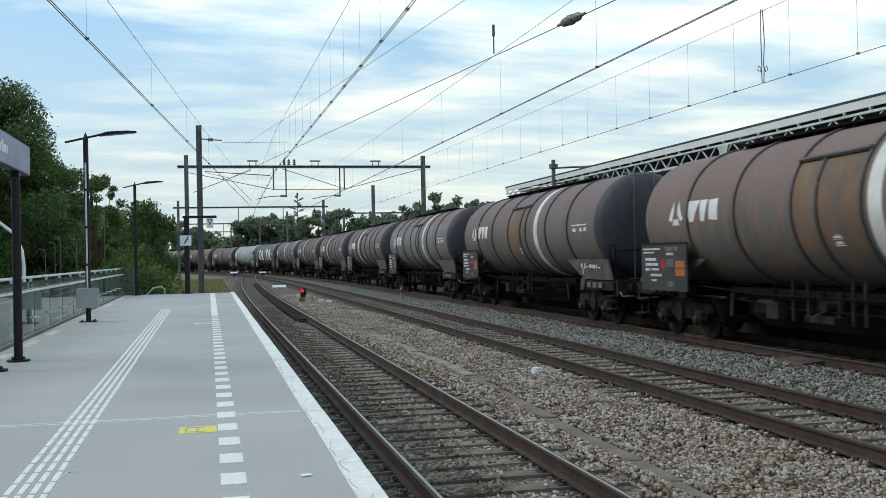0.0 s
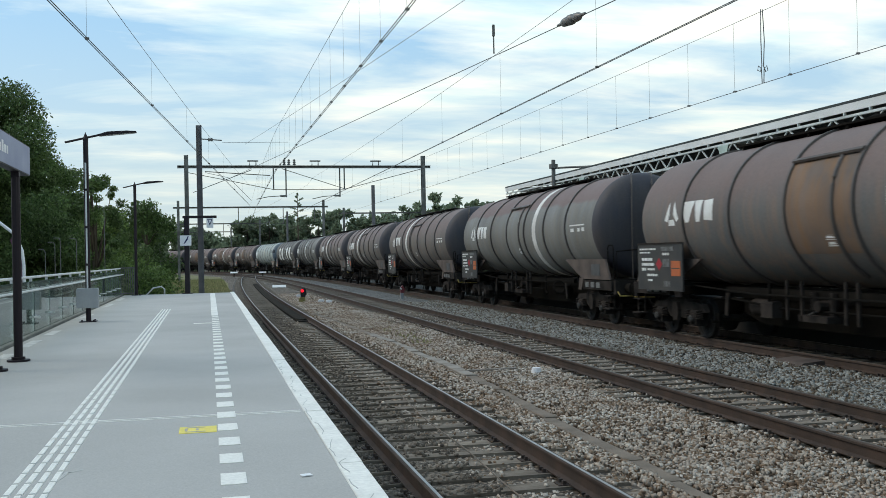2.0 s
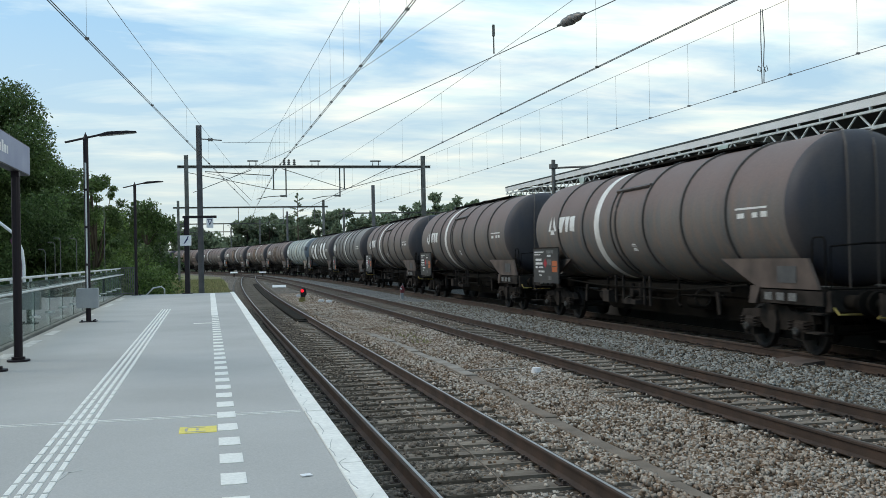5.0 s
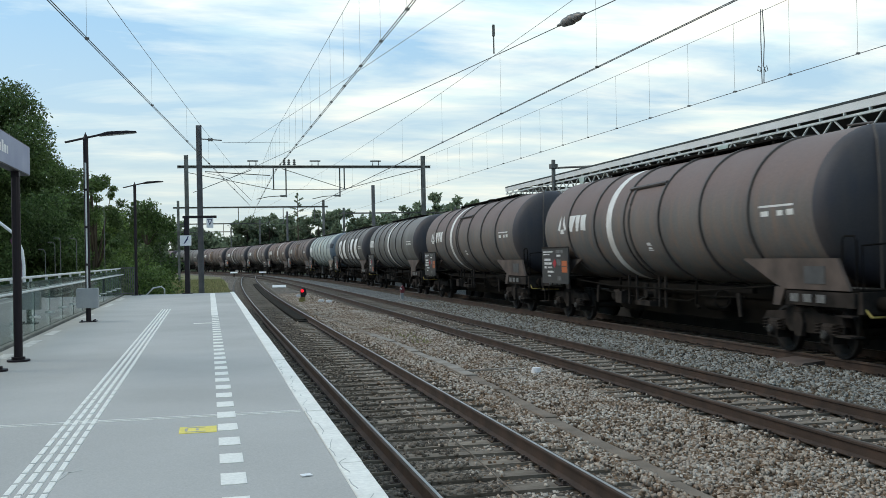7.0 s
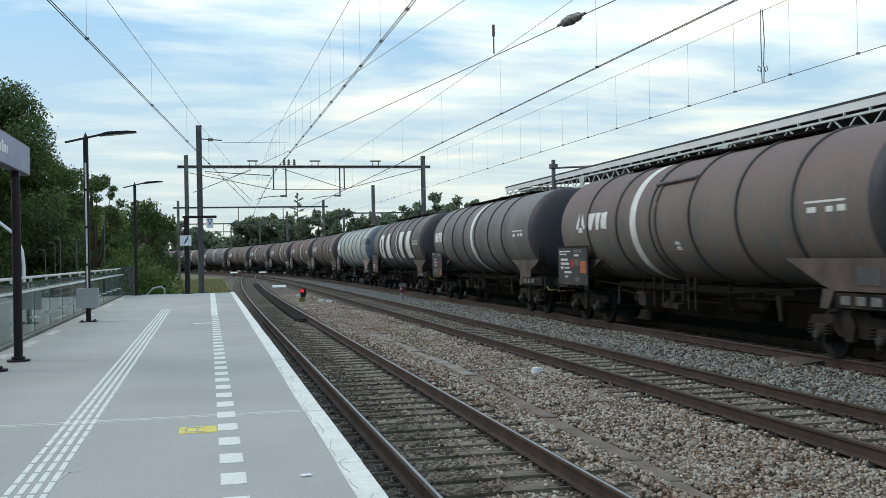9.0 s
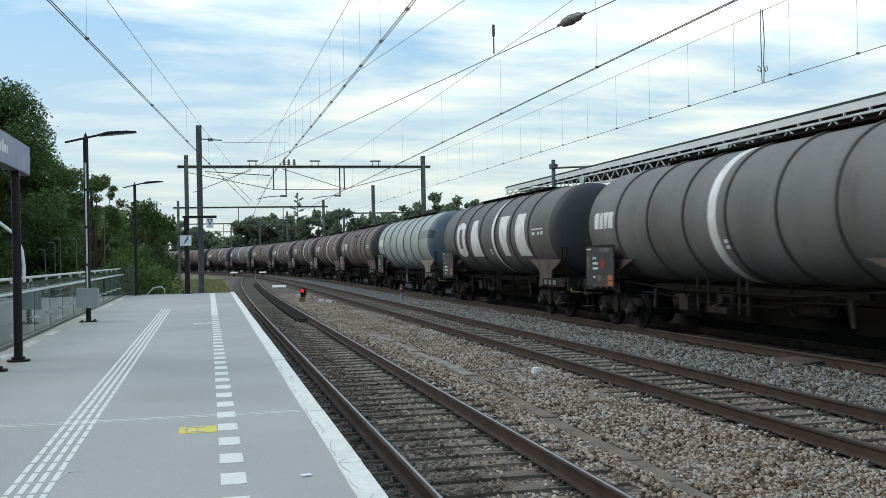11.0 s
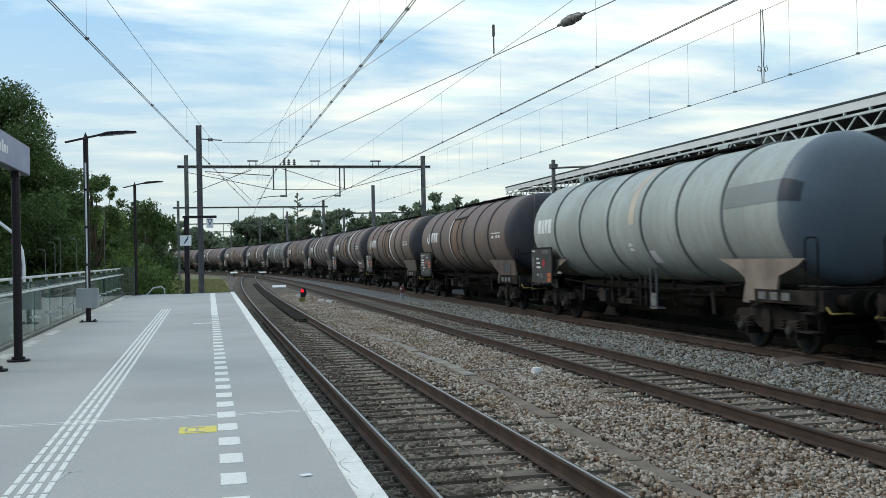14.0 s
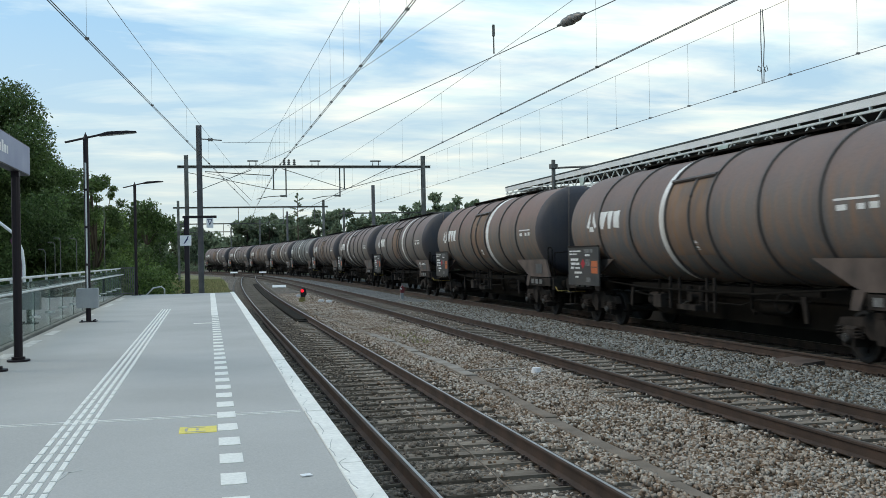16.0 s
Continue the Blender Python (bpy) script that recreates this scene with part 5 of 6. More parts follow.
def build_lamp(x, y, top, label):
    p = group_of("platform_lamp", pose(x, y, PZ), label, "lamp post", "platform lamps")
    h = top - PZ
    part("post", Shape().tube([(0, 0, 0.02), (0, 0, h - 0.12)], 0.055, 12).lathe([(0, 0)], 0, 0, 3), M["post_dark"], p, "", False)
    part("finial", Shape().tube([(0, 0, h - 0.12), (0, 0, h + 0.02)], 0.06, 12, 0.004), M["post_dark"], p)
    part("base_plate", Shape().box(-0.17, 0.17, -0.17, 0.17, 0, 0.02).tube([(0.12, 0.12, 0), (0.12, 0.12, 0.05)], 0.018, 6).tube([(-0.12, -0.12, 0), (-0.12, -0.12, 0.05)], 0.018, 6).tube([(0.12, -0.12, 0), (0.12, -0.12, 0.05)], 0.018, 6), M["post_dark"], p)
    part("arm", Shape().tube([(-0.42, 0, h - 0.20), (0, 0, h - 0.10), (0.35, 0, h - 0.02)], 0.025, 6), M["post_dark"], p)
    head = part("lamp_head", Shape().prism([(0.28, h - 0.06), (1.05, h + 0.02), (1.05, h + 0.045), (0.85, h + 0.055), (0.45, h + 0.03), (0.28, h - 0.025)], -0.10, 0.10, "y"), M["post_dark"], p)
    part("lens", Shape().prism([(0.42, h - 0.052), (1.0, h + 0.008), (1.0, h + 0.012), (0.42, h - 0.046)], -0.08, 0.08, "y"), M["lens"], head)
    return p


def build_station_furniture():
    a = build_lamp(-2.57, 22.89, 4.80, "black platform lamp post with flat head and cabinet")
    part("cabinet", Shape().box(-0.23, 0.21, -0.14, 0.14, 0.30, 0.72, 0.02), M["box_grey"], a, "light grey cabinet on the post")
    part("conduit", Shape().box(-0.02, 0.012, -0.075, -0.055, 0.7, 3.4), M["steel"], a)
    for z in (1.2, 2.0, 2.8):
        part("pipe_clip", Shape().box(-0.04, 0.03, -0.085, -0.05, z, z + 0.05), M["post_dark"], a)
    build_lamp(-2.77, 40.2, 5.05, "black platform lamp post with flat head")
    # station name sign
    s = group_of("station_sign", pose(-2.45, 14.06, PZ), "lit blue-grey station name sign on a black post", "sign")
    part("post", Shape().tube([(0, 0, 0.02), (0, 0, 2.40)], 0.055, 12), M["post_dark"], s)
    part("base_plate", Shape().lathe([(0, 0)], 0, 0, 3).tube([(0, 0, 0), (0, 0, 0.025)], 0.145, 16).tube([(0, 0, 0.025), (0, 0, 0.06)], 0.085, 14), M["post_dark"], s)
    part("hanger", Shape().box(-0.05, 0.05, -0.05, 0.05, 2.38, 2.46), M["post_dark"], s)
    box = part("sign_box", Shape().box(-0.06, 0.06, -2.6, 0.72, 2.46, 2.86), M["post_dark"], s)
    part("sign_face", Shape().box(0.061, 0.066, -2.58, 0.70, 2.475, 2.845), M["sign_face"], box)
    for y0, y1, z0, z1 in ((-1.60, -1.45, 2.60, 2.72), (-1.40, -1.27, 2.60, 2.70), (-1.22, -1.12, 2.60, 2.74), (-1.08, -0.96, 2.60, 2.70), (-0.92, -0.84, 2.60, 2.70)):
        part("text_bar", Shape().box(0.066, 0.069, y0, y1, z0, z1), M["sign_white"], box)
    s2 = group_of("sign_post", pose(-2.50, 12.85, PZ), "second black post under the station sign", "post")
    part("post", Shape().tube([(0, 0, 0.02), (0, 0, 2.40)], 0.055, 12), M["post_dark"], s2)
    part("base_plate", Shape().tube([(0, 0, 0), (0, 0, 0.025)], 0.145, 16).tube([(0, 0, 0.025), (0, 0, 0.06)], 0.085, 14), M["post_dark"], s2)
    # small post with information plates at the platform end
    c = group_of("notice_post", pose(-0.9, 40.6, PZ), "black post with white no-crossing notice and hanging track sign", "sign post")
    part("post", Shape().box(-0.09, 0.09, -0.06, 0.06, 0, 3.0), M["post_dark"], c)
    part("arm", Shape().box(-0.14, 1.15, -0.05, 0.05, 2.92, 3.02), M["post_dark"], c)
    pl = part("notice", Shape().box(-0.25, 0.18, -0.09, -0.06, 1.86, 2.26), M["sign_white"], c)
    part("pictogram", Shape().prism([(-0.12, 1.94), (-0.07, 1.94), (0.04, 2.08), (0.08, 2.22), (0.04, 2.22), (-0.02, 2.10)], -0.094, -0.091, "y"), M["navy"], pl)
    hs = part("hanging_sign", Shape().box(0.76, 1.02, -0.05, 0.0, 2.54, 2.92), M["sign_white"], c)
    part("triangle_mark", Shape().prism([(0.79, 2.88), (0.99, 2.88), (0.89, 2.62)], -0.056, -0.051, "y"), M["navy"], hs)
    part("triangle_inner", Shape().prism([(0.835, 2.855), (0.945, 2.855), (0.89, 2.70)], -0.060, -0.057, "y"), M["sign_white"], hs)
    part("base_plate", Shape().box(-0.2, 0.2, -0.15, 0.15, 0, 0.03), M["post_dark"], c)


def build_railing():
    r = group_of("glass_railing", pose(0, 0, 0), "glass platform railing with two steel handrails", "railing")
    off = -0.12
    ys = [3.0, 14.0, PEND - 0.3]
    X = lambda y: left_edge(y) + off
    part("handrail", Shape().tube([(X(y), y, PZ + 1.025) for y in ys], 0.024, 10), M["steel"], r)
    part("handrail", Shape().tube([(X(y) + 0.1, y, PZ + 0.80) for y in ys], 0.020, 10), M["steel"], r)
    part("kerb", Shape().prism([(X(3) - 0.1, 3), (X(3) + 0.07, 3), (X(14) + 0.07, 14), (X(PEND) + 0.07, PEND), (X(PEND) - 0.1, PEND), (X(14) - 0.1, 14)], PZ - 0.3, PZ + 0.03, "z"), M["kerb"], r)
    y = 4.0
    while y < PEND - 1.2:
        y2 = min(y + 1.9, PEND - 0.4)
        pane = part("glass_pane", Shape().prism([(X(y) - 0.008, y + 0.02), (X(y) + 0.008, y + 0.02), (X(y2) + 0.008, y2 - 0.02), (X(y2) - 0.008, y2 - 0.02)], PZ + 0.04, PZ + 0.95, "z"), M["glass"], r)
        pane.visible_shadow = False
        p = part("baluster", Shape().box(X(y) - 0.07, X(y) - 0.03, y - 0.03, y + 0.03, PZ, PZ + 1.0), M["steel"], r)
        for z in (0.80, 0.3):
            part("bracket", Shape().box(X(y) - 0.04, X(y) + 0.10, y - 0.02, y + 0.02, PZ + z - 0.02, PZ + z + 0.02), M["steel"], p)
        y += 1.95
    # barred gate at the end
    g = group_of("end_fence", pose(0, 0, 0), "grey barred end fence beside the lamp post", "fence")
    for k in range(9):
        x = -3.35 + 0.07 * k
        part("bar", Shape().box(x - 0.012, x + 0.012, PEND - 0.32, PEND - 0.29, PZ, PZ + 1.05), M["mast"], g)
    for z in (0.08, 1.05):
        part("rail", Shape().box(-3.4, -2.75, PEND - 0.33, PEND - 0.28, PZ + z - 0.02, PZ + z + 0.02), M["mast"], g)
    h = group_of("hoop_rail", pose(-2.0, 41.1, -0.2), "small bent steel hoop at the platform end", "rail")
    part("hoop", Shape().tube([(-0.7, 0, 0), (-0.55, 0, 0.85), (-0.2, 0, 1.2), (0.1, 0, 1.25), (0.22, 0, 1.15), (0.2, 0, 0.0)], 0.03, 8), M["steel"], h)


def build_trackside():
    d = group_of("dwarf_signal", pose(4.55, 52.5, -0.24), "low railway signal showing a red light", "signal")
    part("foot", Shape().box(-0.17, 0.14, -0.15, 0.15, 0, 0.30, 0.07), M["olive"], d)
    part("housing", Shape().prism([(-0.06, 0.28), (0.13, 0.28), (0.22, 0.48), (0.20, 0.68), (0.12, 0.76), (-0.04, 0.74), (-0.09, 0.58)], 0.0, 0.22, "y"), M["post_dark"], d)
    part("red_lamp", Shape().lathe([(-0.03, 0.0), (-0.03, 0.06), (0.0, 0.075)], 0.0, 0.62, 16), M["red_light"], d, "glowing red lamp")
    e = group_of("dwarf_signal", pose(9.75, 52.5, -0.2), "low unlit signal with a faded red housing", "signal")
    part("foot", Shape().box(-0.07, 0.07, -0.08, 0.08, 0, 0.34), M["box_grey"], e)
    part("housing", Shape().prism([(-0.09, 0.34), (0.11, 0.34), (0.15, 0.54), (0.03, 0.74), (-0.09, 0.58)], -0.08, 0.10, "y"), M["red_dim"], e, "faded red housing")
    part("hood", Shape().prism([(-0.12, 0.54), (-0.02, 0.50), (0.0, 0.56), (-0.09, 0.61)], -0.14, 0.0, "y"), M["sign_white"], e)
    b = group_of("marker_block", pose(5.88, 18.1, -0.2), "small white rounded marker among the ballast", "marker")
    part("block", Shape().lathe([(0, 0)], 0, 0, 3).tube([(0, 0, 0), (0, 0, 0.06), (0, 0, 0.10)], 0.095, 12, 0.085), M["sign_white"], b)
    for x, y in ((5.45, 52.0), (5.75, 51.0), (5.0, 60)):
        wb = group_of("white_stone", pose(x, y, -0.2), "whitewashed stone block among the ballast", "stone", "white stones")
        part("stone", Shape().box(-0.14, 0.14, -0.1, 0.1, 0, 0.13, 0.04), M["sign_white"], wb)
    # cable duct lids, one by one
    t = group_of("cable_duct", pose(0, 0, 0), "half-buried concrete cable duct between the tracks", "cable duct")
    lid = Shape().box(-0.10, 0.10, 0.004, 0.996, -0.30, -0.178, 0.012).mesh("duct_lid", M["dirt"])
    bare = Shape().box(-0.11, 0.11, 0.004, 0.996, -0.30, -0.168, 0.012).mesh("duct_lid", M["lid"])
    rnd = random.Random(3)
    for k in range(36):
        y = 6 + k
        x = np.interp(y + 0.5, DUCT_Y, DUCT_X)
        ob = new("duct_lid", bare if 12 <= k <= 22 else lid)
        ob.parent = t
        ob.matrix_basis = pose(float(x) + rnd.uniform(-0.02, 0.02), y, rnd.uniform(-0.012, 0.008), 0, rnd.uniform(-2, 2), rnd.uniform(-1, 1))
    side_lid = new("duct_lid", Shape().box(-0.55, 0.55, -0.05, 0.05, -0.30, -0.158, 0.012).mesh("duct_lid", M["lid"]))
    side_lid.parent = t
    side_lid.matrix_basis = pose(5.16, 18.75, 0, 0, 0, 3)
    for x, y, w, z in ((3.02, 140, 0.95, 0.55), (6.85, 140, 0.95, 0.5), (5.16, 80, 1.05, 0.1)):
        p = group_of("white_board", pose(x, y, -0.24), "low white painted board on a short foot by the track", "board", "white boards by the track")
        part("board", Shape().prism([(-0.14, z), (0.06, z + 0.17), (0.09, z + 0.14), (-0.11, z - 0.03)], -w / 2, w / 2, "x"), M["mark_clean"], p)
        part("foot", Shape().box(-0.07, 0.07, -0.04, 0.04, 0, z + 0.03), M["under_dark"], p)
    q = group_of("crossing_plate", pose(10.72, 17.1, -0.13), "rusty brown steel plate leaning on the rail", "plate")
    part("plate", Shape().prism([(-0.34, 0), (0.22, 0), (0.20, 0.09), (-0.20, 0.06)], -0.5, 0.45, "y"), M["saddle"], q)


def build_far_masts():
    for x, y, h in ((14.27, 90, 8.5), (11.6, 158, 9.4)):
        m = group_of("lone_mast", pose(x, y, -0.3), "grey steel mast standing beyond the train", "mast", "lone masts")
        part("column", Shape().box(-0.14, 0.14, -0.14, 0.14, 0, h + 0.3), M["mast"], m)
        part("base", Shape().box(-0.35, 0.35, -0.35, 0.35, 0, 0.2, 0.05), M["concrete"], m)
    # a thin conifer with open branches above the wood
    rnd = random.Random(77)
    t = group_of("conifer", pose(18.0, 215, -0.3), "thin open-branched conifer above the distant wood", "tree")
    part("trunk", Shape().tube([(0, 0, 0), (0, 0, 16.2)], 0.22, 7, 0.04), M["bark"], t)
    blobs = []
    for k in range(16):
        z, a = 8.5 + 0.47 * k, k * 2.4
        l = 3.2 * (1 - (k / 19)) * rnd.uniform(0.6, 1.1)
        tip = (l * math.cos(a), l * math.sin(a), z + 0.5)
        part("limb", Shape().tube([(0, 0, z), tip], 0.07, 5, 0.02), M["bark"], t)
        blobs += [(tip[0] * f, tip[1] * f, z + 0.5 * f, 0.22) for f in (0.4, 0.55, 0.7, 0.85, 1.0)]
    leaf_cloud("foliage", blobs, M["leaf_far"], t, 0.10, 700, 78)


def grass_tufts(name, area, count, h, seed, label):
    """Loose blades standing on the verge."""
    rng = np.random.default_rng(seed)
    x = rng.uniform(area[0], area[1], count)
    y = area[2] + (area[3] - area[2]) * rng.random(count) ** 1.4
    hh = h * rng.uniform(0.4, 1.2, count)
    lean = rng.normal(0, 0.35, (count, 2)) * hh[:, None]
    w = 0.02
    v = np.stack([np.stack([x - w, y, np.full(count, -0.21)], 1), np.stack([x + w, y, np.full(count, -0.21)], 1),
                  np.stack([x + lean[:, 0], y + lean[:, 1], -0.21 + hh], 1)], 1).reshape(-1, 3)
    me = bpy.data.meshes.new(name)
    me.vertices.add(len(v))
    me.vertices.foreach_set("co", v.reshape(-1))
    me.loops.add(len(v))
    me.loops.foreach_set("vertex_index", np.arange(len(v)))
    me.polygons.add(count)
    me.polygons.foreach_set("loop_start", np.arange(count) * 3)
    me.update(calc_edges=True)
    me.materials.append(M["blade"])
    tagged(new(name, me), label, "grass", kind="stuff")


def build_left_side():
    s = Shape().box(-60, -3.5, -30, 41.2, -0.3, -0.2)
    tagged(part("pavement", s, M["paving"]), "grey paved station forecourt below the platform", "pavement", kind="structure")
    a = group_of("arched_shelter", pose(-3.70, 22, -0.2), "plum shelter panel with a curved white frame", "shelter")
    arc = [(-1.4, 3.22), (-0.9, 3.20), (-0.46, 3.08), (-0.16, 2.83), (-0.03, 2.5), (0.0, 2.2), (0.0, 0.0)]
    part("frame", Shape().tube([(x, 0, z) for x, z in arc], 0.032, 8), M["sign_white"], a, "white curved frame")
    part("panel", Shape().prism([(x - 0.03, z - 0.04) for x, z in arc[3:]] + [(-0.14, 0.0), (-0.14, 2.2), (-0.17, 2.45), (-0.26, 2.72)], 0.02, 0.06, "y"), M["plum"], a)
    for x, y, h in ((-3.76, 38.8, 4.28), (-5.28, 38.8, 3.15), (-4.73, 38.8, 3.12), (-5.47, 38.8, 3.0), (-5.8, 38.8, 2.75)):
        p = group_of("street_lamp", pose(x, y, -0.2), "thin grey street lamp among the trees", "street lamp", "street lamps")
        part("pole", Shape().tube([(0, 0, 0), (0, 0, h - 0.12), (-0.03, 0, h - 0.03), (-0.07, 0, h), (-0.12, 0, h)], 0.013, 6), M["mast"], p)
        part("lamp_head", Shape().box(-0.24, -0.11, -0.03, 0.03, h - 0.012, h + 0.014, 0.006), M["mast"], p)
    cable = Shape().tube([(2.75 + 0.07 * math.sin(y * 0.45 + 0.6) + 0.03 * math.sin(y * 1.3), y, -0.146) for y in np.linspace(6, 35.8, 60)], 0.0075, 6)
    tagged(part("cable", cable, M["dirt"]), "grey cable lying on the sleepers between the rails", "cable")
    b = group_of("crossing_board", pose(0, 0, 0), "dark timber board laid along the inner rail", "board")
    part("board", sweep([track_line(1, s) for s in range(36, 96, 4)], [(0.30, -0.25), (0.68, -0.25), (0.68, -0.10), (0.30, -0.10)], 0.0).box(2.881, 3.259, 35.6, 36.0, -0.25, -0.13), M["tar"], b)


def build_canopy():
    c = group_of("platform_canopy", pose(0, 0, 0), "long white-edged platform canopy on lattice girder", "canopy")
    x, z, y0, y1 = 15.2, 5.54, -30.0, 51.2
    part("roof", Shape().prism([(x, z - 0.02), (x, z + 0.06), (x + 6, z + 0.5), (x + 12, z + 0.06), (x + 12, z - 0.02), (x + 6, z + 0.36)], y0, y1, "y"), M["roof_dark"], c)
    part("gutter", Shape().box(x - 0.075, x - 0.002, y0, y1, z - 0.02, z + 0.035), M["roof_dark"], c)
    part("fascia", Shape().prism([(x - 0.07, z - 0.022), (x - 0.05, z - 0.215), (x, z - 0.215), (x, z - 0.022)], y0, y1, "y"), M["roof_white"], c, "white painted fascia board")
    zt, zb, xt = z - 0.325, z - 0.72, x + 0.0
    g = part("lattice_girder", Shape().box(xt - 0.04, xt + 0.05, y0, y1, zt - 0.03, zt + 0.03).box(xt - 0.05, xt + 0.05, y0, y1, zb - 0.04, zb + 0.04), M["truss"], c)
    web = Shape().prism([(-0.03, 0), (0.03, 0), (0.52, 0.38), (0.46, 0.38)], -0.02, 0.02, "x").mesh("lattice_bar", M["truss"])
    n = int((y1 - 8) / 1.0)
    for k in range(n):
        for f in (0, 1):
            ob = new("lattice_bar", web)
            ob.parent = g
            ob.matrix_basis = pose(xt, 8 + k * 1.0 + (0 if f == 0 else 1.0), zb + 0.02, 0, 0, 0 if f == 0 else 180)
    knob = Shape().box(x - 0.05, x + 0.02, -0.022, 0.022, zt + 0.031, z - 0.216).mesh("hanger_block", M["truss"])
    for k in range(44):
        ob = new("hanger_block", knob)
        ob.parent = g
        ob.matrix_basis = pose(0, 8 + k, 0)
    for y in (16, 28, 40):
        part("knee_bracket", Shape().prism([(y - 0.32, zt - 0.03), (y + 0.32, zt - 0.03), (y + 0.12, zb - 0.1), (y - 0.12, zb - 0.1)], x - 0.055, x - 0.041, "x"), M["knee"], c, "pale green bracket plate")
    for y in (-20, -8, 4, 16, 28, 40, 50):
        part("column", Shape().box(x + 5.8, x + 6.1, y - 0.15, y + 0.15, 0.5, z + 0.4), M["truss"], c)
        part("cross_beam", Shape().box(x + 0.3, x + 11.9, y - 0.08, y + 0.08, z - 0.30, z - 0.05), M["truss"], c)
    m = group_of("far_mast", pose(15.1, 43.4, 0), "short dark mast with bracket above the canopy", "mast")
    part("column", Shape().tube([(0, 0, 0), (0, 0, 6.25)], 0.09, 10).tube([(0, 0, 5.85), (0, 0, 6.05)], 0.2, 10), M["gantry"], m)
    part("bracket", Shape().tube([(0, 0, 5.88), (1.6, -2.0, 5.80)], 0.05, 6), M["gantry"], m)
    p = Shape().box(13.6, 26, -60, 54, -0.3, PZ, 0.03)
    tagged(part("far_platform", p, M["platform_shade"]), "concrete platform behind the train, coloured black as shade", "platform", kind="structure")


# ---------------------------------------------------------------- trees
def leaf_cloud(name, blobs, material, parent, leaf, per, seed, label=""):
    """Many small leaf quads in clumps round the given (x, y, z, radius) centres."""
    rng = np.random.default_rng(seed)
    pts = []
    for x, y, z, r in blobs:
        n = int(per * r ** 2)
        d = rng.normal(size=(n, 3))
        d /= np.linalg.norm(d, axis=1)[:, None]
        rad = r * np.clip((0.30 + 0.70 * rng.random(n) ** 0.6) * (1 + 0.10 * rng.normal(size=n)), 0.05, 1.2)
        pts.append(np.array([x, y, z]) + d * rad[:, None] * rng.uniform(0.75, 1.2, 3) * np.array([1, 1, 0.85]))
    c = np.concatenate(pts)
    n = len(c)
    a = rng.normal(size=(n, 3)); a /= np.linalg.norm(a, axis=1)[:, None]
    b = np.cross(a, rng.normal(size=(n, 3))); b /= np.linalg.norm(b, axis=1)[:, None]
    sz = leaf * rng.uniform(0.6, 1.4, (n, 1))
    v = np.stack([c - a * sz, c + b * sz * 0.5, c + a * sz, c - b * sz * 0.5], 1).reshape(-1, 3)
    me = bpy.data.meshes.new(name)
    me.vertices.add(len(v))
    me.vertices.foreach_set("co", v.reshape(-1))
    me.loops.add(len(v))
    me.loops.foreach_set("vertex_index", np.arange(len(v)))
    me.polygons.add(n)
    me.polygons.foreach_set("loop_start", np.arange(n) * 4)
    me.update(calc_edges=True)
    me.materials.append(material)
    ob = new(name, me)
    ob.parent = parent
    return ob


def build_tree(x, y, h, r, seed, label, material="leaf", leaf=0.16, per=160, low=0.25, z0=-0.24, dome=0):
    rnd = random.Random(seed)
    t = group_of("tree", pose(x, y, z0), label, "tree", "trees")
    lean = rnd.uniform(-0.3, 0.3)
    trunk = Shape().tube([(0, 0, 0), (0.1 * lean, 0, h * 0.3), (lean, 0.1, h * 0.6), (lean * 1.2, 0, h * 0.85)], 0.022 * h + 0.05, 9, 0.05)
    blobs = []
    limbs = []
    for k in range(int(14 + h * 2.4)):
        a = rnd.uniform(0, 2 * math.pi)
        f = rnd.uniform(low, 0.95)
        env = math.sin(math.pi * min(0.98, (f - low) / (1.02 - low) * 0.86 + 0.12)) ** 0.6
        d = r * env * rnd.uniform(0.35, 0.95)
        br = r * rnd.uniform(0.20, 0.36)
        p = (d * math.cos(a), d * math.sin(a), h * f)
        blobs.append((*p, br))
        if k < 12:
            limbs.append([(0.2 * lean, 0, h * max(0.15, f - 0.25)), (p[0] * 0.5, p[1] * 0.5, h * (f - 0.1)), p])
    if dome:
        # rounded crown: clumps set close under an egg-shaped outline
        blobs, limbs, mid = [], [], h * 0.44
        for k in range(dome):
            a, v = rnd.uniform(0, 2 * math.pi), rnd.uniform(-0.8, 1.0)
            br = r * rnd.uniform(0.13, 0.25)
            q = rnd.uniform(0.55, 1.0) if k % 3 else rnd.uniform(0.85, 1.06)
            w = math.sqrt(1 - v * v) if v > 0 else math.sqrt(1 - 0.45 * v * v)
            p = ((r - br) * w * q * math.cos(a), (r - br) * w * q * math.sin(a), mid + (h - mid - br) * v * (q if v > 0 else 1))
            blobs.append((*p, br))
            if k < 14:
                limbs.append([(0.1 * lean, 0, h * 0.25), (p[0] * 0.5, p[1] * 0.5, p[2] * 0.7), p])
    part("trunk", trunk, M["bark"], t)
    for l in limbs:
        part("limb", Shape().tube(l, 0.008 * h + 0.02, 6, 0.015), M["bark"], t)
    leaf_cloud("crown", blobs, M[material], t, leaf, per, seed)
    return t


